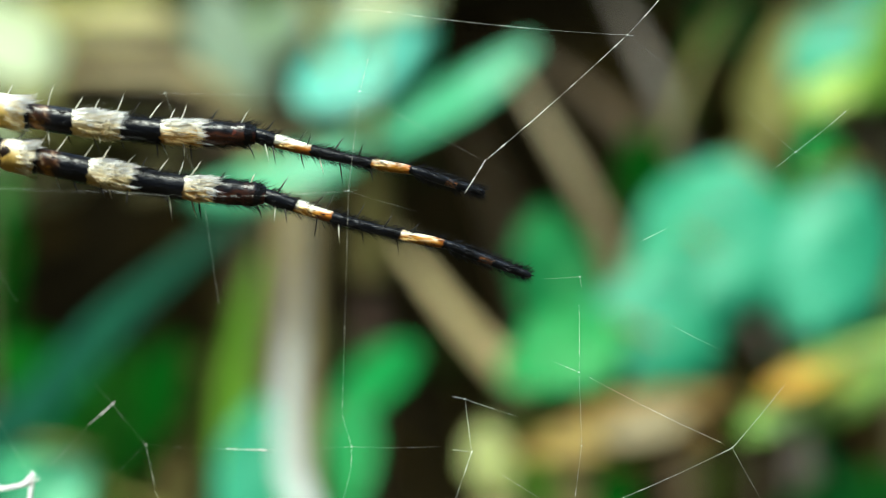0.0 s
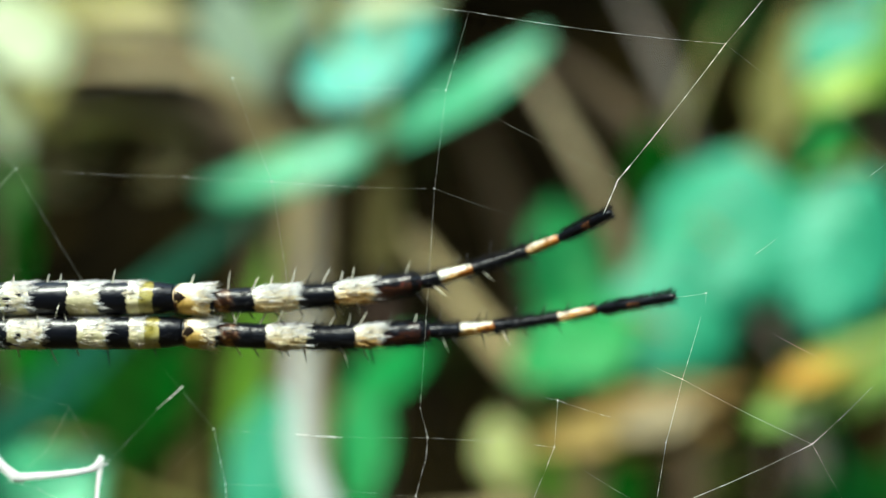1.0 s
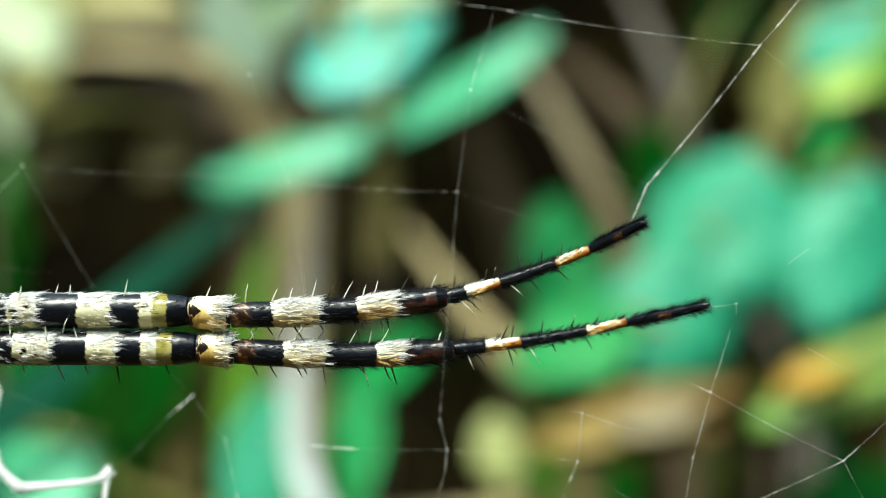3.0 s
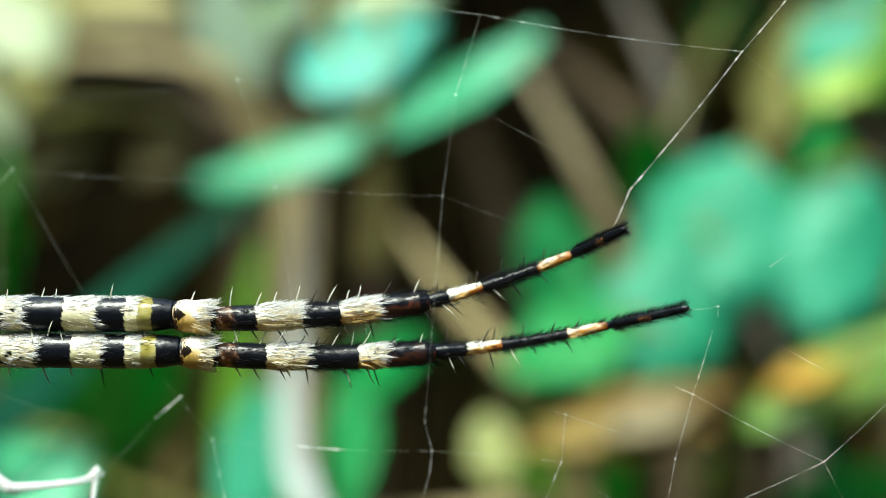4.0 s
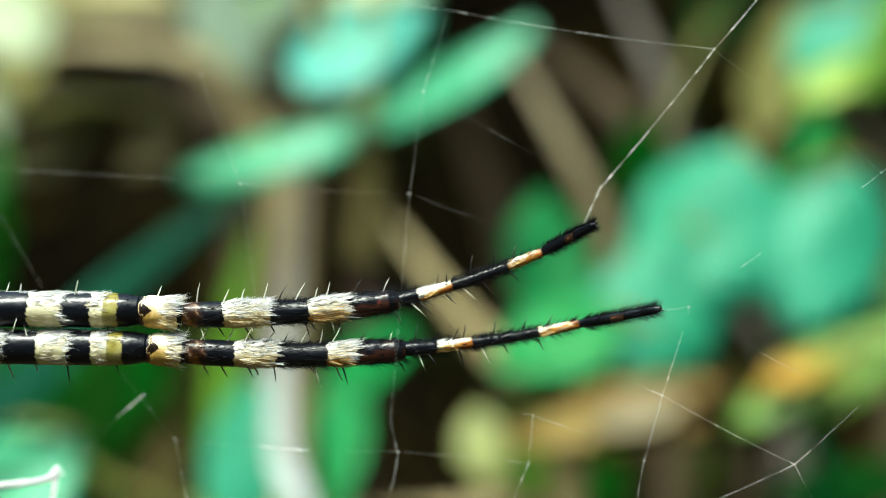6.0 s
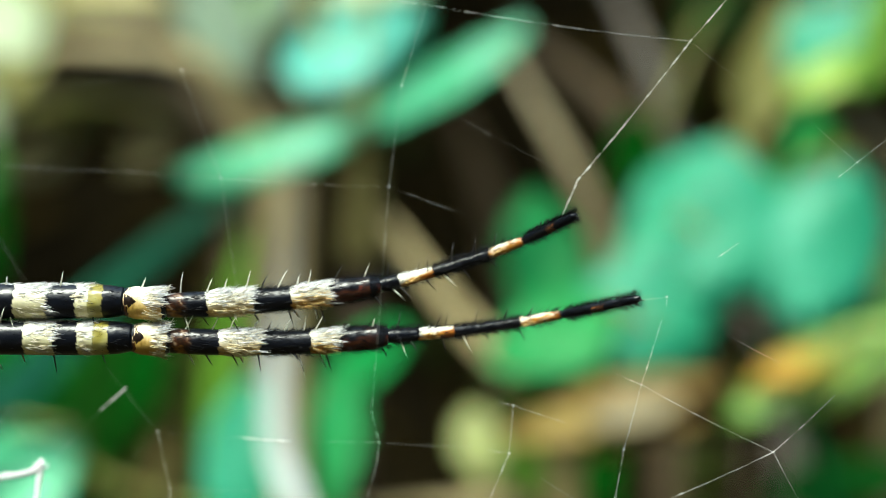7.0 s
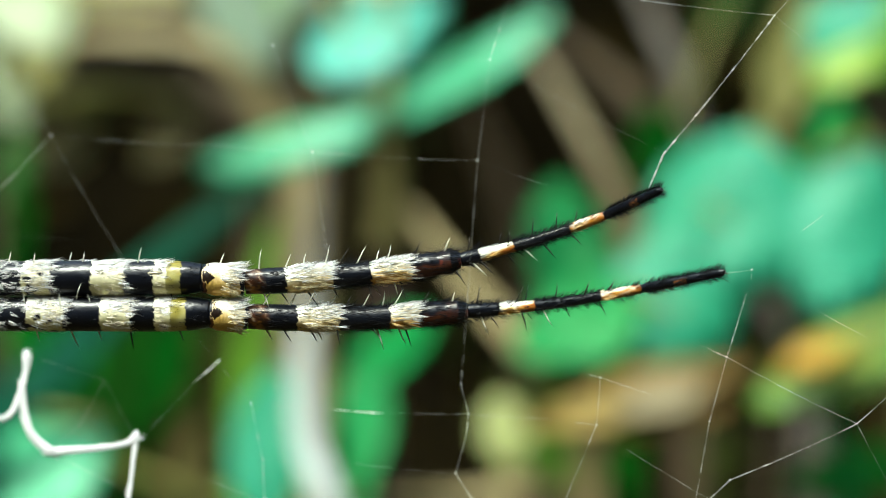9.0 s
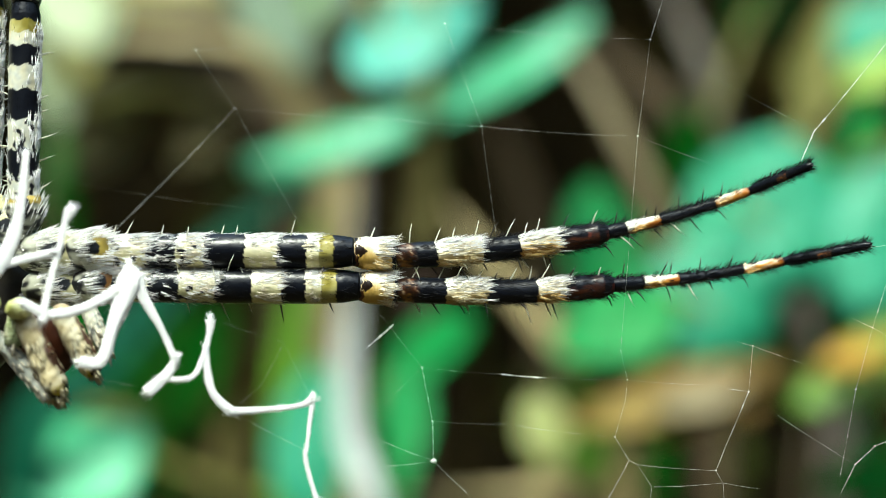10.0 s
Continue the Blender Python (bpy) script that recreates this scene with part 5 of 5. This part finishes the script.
# how each leg bends meanwhile: time, shift in millimetres, then the turn of patella, tibia, metatarsus and tarsus, and how flat its end lies
BEND_U = (
    (0, -0.25, 0.28, 0.30, -0.54, -21.49, -39.75, 1.00),
    (0.5, -0.33, 0.06, 3.00, -1.11, -16.93, -34.67, 1.00),
    (0.6, -0.18, 0.00, 1.20, -0.63, -12.86, -29.08, 0.80),
    (0.7, -0.20, 0.00, -0.60, -1.05, -9.79, -21.59, 0.27),
    (0.8, -0.17, 0.00, -2.00, -0.96, -5.02, -18.50, 0.00),
    (0.9, -0.05, 0.00, -2.50, -0.08, -0.44, -7.31, 0.00),
    (1, -0.05, -0.03, -3.00, 0.30, -0.17, -3.52, 0.00),
    (1.5, -0.05, -0.03, -3.00, 0.72, 1.11, -2.79, 0.00),
    (2, -0.05, -0.03, -3.00, 0.41, -3.16, -9.92, 0.00),
    (2.5, -0.05, -0.03, -3.00, 0.33, 1.58, -2.48, 0.00),
    (2.7, -0.05, -0.03, -3.00, 0.13, 1.03, -1.80, 0.00),
    (4, -0.05, -0.03, -3.00, 0.23, 0.97, -2.18, 0.00),
    (4.5, -0.05, -0.03, -3.00, 0.15, 0.90, -4.03, 0.00),
    (5, -0.05, -0.03, -3.00, 0.21, 0.36, -4.20, 0.00),
    (5.5, -0.05, -0.03, -3.00, -0.10, -1.68, -7.83, 0.00),
    (5.7, -0.05, -0.03, -3.00, -0.53, 1.10, -3.95, 0.00),
    (6.8, -0.05, -0.03, -3.00, -0.50, 1.89, 2.50, 0.00),
    (7, -0.05, -0.03, -3.00, 0.72, -0.03, -2.99, 0.00),
    (7.5, -0.05, -0.03, -3.00, 0.76, -0.43, -2.91, 0.00),
    (8, -0.05, -0.03, -3.00, 0.77, -0.60, -2.88, 0.00),
    (8.5, -0.05, -0.03, -3.00, 0.73, -0.42, -3.77, 0.00),
    (9, -0.05, -0.03, -3.00, 0.95, -0.54, -4.23, 0.00),
    (9.5, -0.05, -0.03, -3.00, 1.38, -0.39, -3.19, 0.00),
    (10, -0.05, -0.03, -3.00, 1.77, -1.08, -4.75, 0.00),
)
BEND_L = (
    (0, 0.24, 0.02, -0.70, -0.67, -14.12, -24.97, 1.00),
    (0.5, 0.16, 0.02, 4.00, -0.84, -11.89, -21.68, 1.00),
    (0.6, 0.25, 0.03, 3.00, -0.97, -8.88, -18.12, 1.00),
    (0.7, 0.15, 0.03, 2.60, -0.20, -8.16, -15.15, 0.80),
    (0.8, 0.14, -0.06, -0.90, 0.16, -5.05, -11.58, 0.50),
    (0.9, 0.15, 0.04, 0.00, -0.87, -1.84, -2.82, 0.00),
    (1, 0.05, -0.01, -3.00, -0.40, -0.82, -1.95, 0.00),
    (1.5, -0.10, -0.05, -3.00, -0.41, 1.14, 1.14, 0.00),
    (2, 0.10, -0.17, -3.00, -0.13, -2.49, -3.01, 0.00),
    (2.5, -0.07, -0.12, -3.00, -0.58, 1.29, 3.84, 0.00),
    (2.7, 0.00, -0.07, -3.00, -0.57, 1.03, 1.96, 0.00),
    (4, -0.04, -0.06, -3.00, 0.08, 0.93, 2.32, 0.00),
    (4.5, -0.01, -0.07, -3.00, 0.35, 0.27, 2.19, 0.00),
    (5, 0.02, -0.08, -3.00, 0.36, -0.09, 1.61, 0.00),
    (5.5, 0.07, -0.10, -3.00, 0.71, -1.98, -1.78, 0.00),
    (5.7, -0.01, -0.10, -3.00, 0.38, 0.13, 0.95, 0.00),
    (6.8, 0.01, -0.04, -3.00, -0.22, 0.96, 0.42, 0.00),
    (7, 0.02, -0.05, -3.00, 0.40, -0.84, 1.09, 0.00),
    (7.5, 0.01, -0.04, -3.00, 0.43, -0.91, 0.44, 0.00),
    (8, 0.00, -0.04, -3.00, 0.56, -1.01, 0.57, 0.00),
    (8.5, -0.00, -0.05, -3.00, 0.68, -0.85, -0.17, 0.00),
    (9, -0.02, -0.01, -3.00, 0.48, -0.77, 0.38, 0.00),
    (9.5, -0.07, 0.00, -3.00, 0.65, 0.06, -0.09, 0.00),
    (10, -0.09, 0.03, -3.00, 0.59, 0.13, -0.03, 0.00),
)


def web_pull(x, z, sway, tug, lift):
    right = ease(x, -9, 7)
    near = math.exp(-((x - 7.5) ** 2 + (z - 0.6) ** 2) / 22)
    right *= 1 - 0.5 * ease(-z, 3, 8)
    dx = -0.75 * sway - 0.4 * right * sway - (0.9 * right + 1.9 * near) * tug
    dz = 0.18 * sway + (0.27 + 0.9 * right + 0.6 * near) * lift
    return dx, dz


def leg_poses(joints, sx, sz, knee, shin, foot, toe, flat):
    """Where the five segments of a leg stand, in the spider's space."""
    j = [q - BODY for q in joints]
    turned = []
    for i, degrees in enumerate((0.3 * knee + 1.4, knee, shin, foot, toe)):
        w = j[i + 1] - j[i]
        deep = w.y * (1 - flat if i >= 3 else 1)
        c, s = math.cos(radians(degrees)), math.sin(radians(degrees))
        v = Vector((w.x * c - w.z * s, deep, w.x * s + w.z * c))
        turned.append(v * (w.length / v.length))
    at = [None] * 6
    at[2] = j[2] + Vector((sx, 0, sz)) * MM
    at[1] = at[2] - turned[1]
    at[0] = at[1] - turned[0]
    for i in (2, 3, 4):
        at[i + 1] = at[i] + turned[i]
    return [axis_frame(at[i], at[i + 1]) for i in range(5)]


def motions():
    # the whole spider: time, shift right, away and up in millimetres, turn in degrees, about its knees
    pivot = joint(-11.1, 51.0, -2.6)

    def rocked(x, y, z, turn):
        m = Matrix.Translation(pivot + Vector((x, y, z)) * MM) @ Matrix.Rotation(radians(-turn), 4, "Y") @ Matrix.Translation(-pivot)
        return m @ Matrix.Translation(BODY)

    walk(spider, [
        (0, rocked(-4.19, -1.52, 8.56, -9.42)),
        (0.5, rocked(-2.71, -0.96, 7.44, -7.41)),
        (0.6, rocked(-2.11, -0.06, 6.32, -6.59)),
        (0.7, rocked(-1.49, 0.33, 4.90, -5.19)),
        (0.8, rocked(-0.64, 1.03, 2.83, -3.02)),
        (0.9, rocked(0.30, 2.03, 0.71, -0.87)),
        (1, rocked(0.27, 2.41, 0.35, -0.48)),
        (1.5, rocked(0.46, 1.67, -0.02, -0.08)),
        (2, rocked(0.21, 1.83, 0.99, -0.99)),
        (2.5, rocked(0.46, 2.00, 0.01, -0.35)),
        (2.7, rocked(0.60, 1.94, -0.03, -0.28)),
        (4, rocked(0.44, 1.83, -0.10, -0.42)),
        (4.5, rocked(0.51, 1.64, -0.07, -0.37)),
        (5, rocked(0.56, 1.81, 0.03, -0.45)),
        (5.5, rocked(0.41, 2.06, 0.60, -0.87)),
        (5.7, rocked(0.43, 1.99, 0.11, -0.46)),
        (6.8, rocked(0.49, 1.90, -0.12, -0.24)),
        (7, rocked(0.43, 2.16, 0.09, -0.34)),
        (7.5, rocked(0.44, 2.00, 0.11, -0.32)),
        (8, rocked(0.37, 1.74, 0.14, -0.38)),
        (8.5, rocked(0.41, 1.64, 0.10, -0.21)),
        (9, rocked(0.35, 0.99, 0.07, -0.22)),
        (9.5, rocked(0.27, 0.05, 0.01, -0.32)),
        (10, rocked(-0.00, -0.79, -0.04, -0.10)),
    ])
    for joints, parts_of, bends in ((LEG_U, legs[0], BEND_U), (LEG_L, legs[1], BEND_L)):
        rows = [(t, leg_poses(joints, *values)) for t, *values in bends]
        for i, seg in enumerate(parts_of):
            walk(seg, [(t, poses[i]) for t, poses in rows])
    # the threads follow the legs
    for ob, (x0, z0), (x1, z1), mid in STRANDS:
        rows = []
        base = math.atan2(z1 - z0, x1 - x0)
        for t, *drag in PULL:
            a, b = web_pull(x0, z0, *drag), web_pull(x1, z1, *drag)
            turn = math.atan2(z1 + b[1] - z0 - a[1], x1 + b[0] - x0 - a[0]) - base
            turn = (turn + math.pi) % (2 * math.pi) - math.pi
            shift = Vector(((a[0] + b[0]) / 2, 0.12 * (a[0] + b[0]) / 2, (a[1] + b[1]) / 2)) * MM
            rows.append((t, Matrix.Translation(mid + shift) @ Matrix.Rotation(-turn, 4, "Y")))
        rows.append((10.0, Matrix.Translation(mid)))
        walk(ob, rows)


# ---- build ----
build_ground()
spider, legs = build_spider()
web = build_web()
build_plants()
build_grass()
build_litter()
build_shade_shrub()
motions()
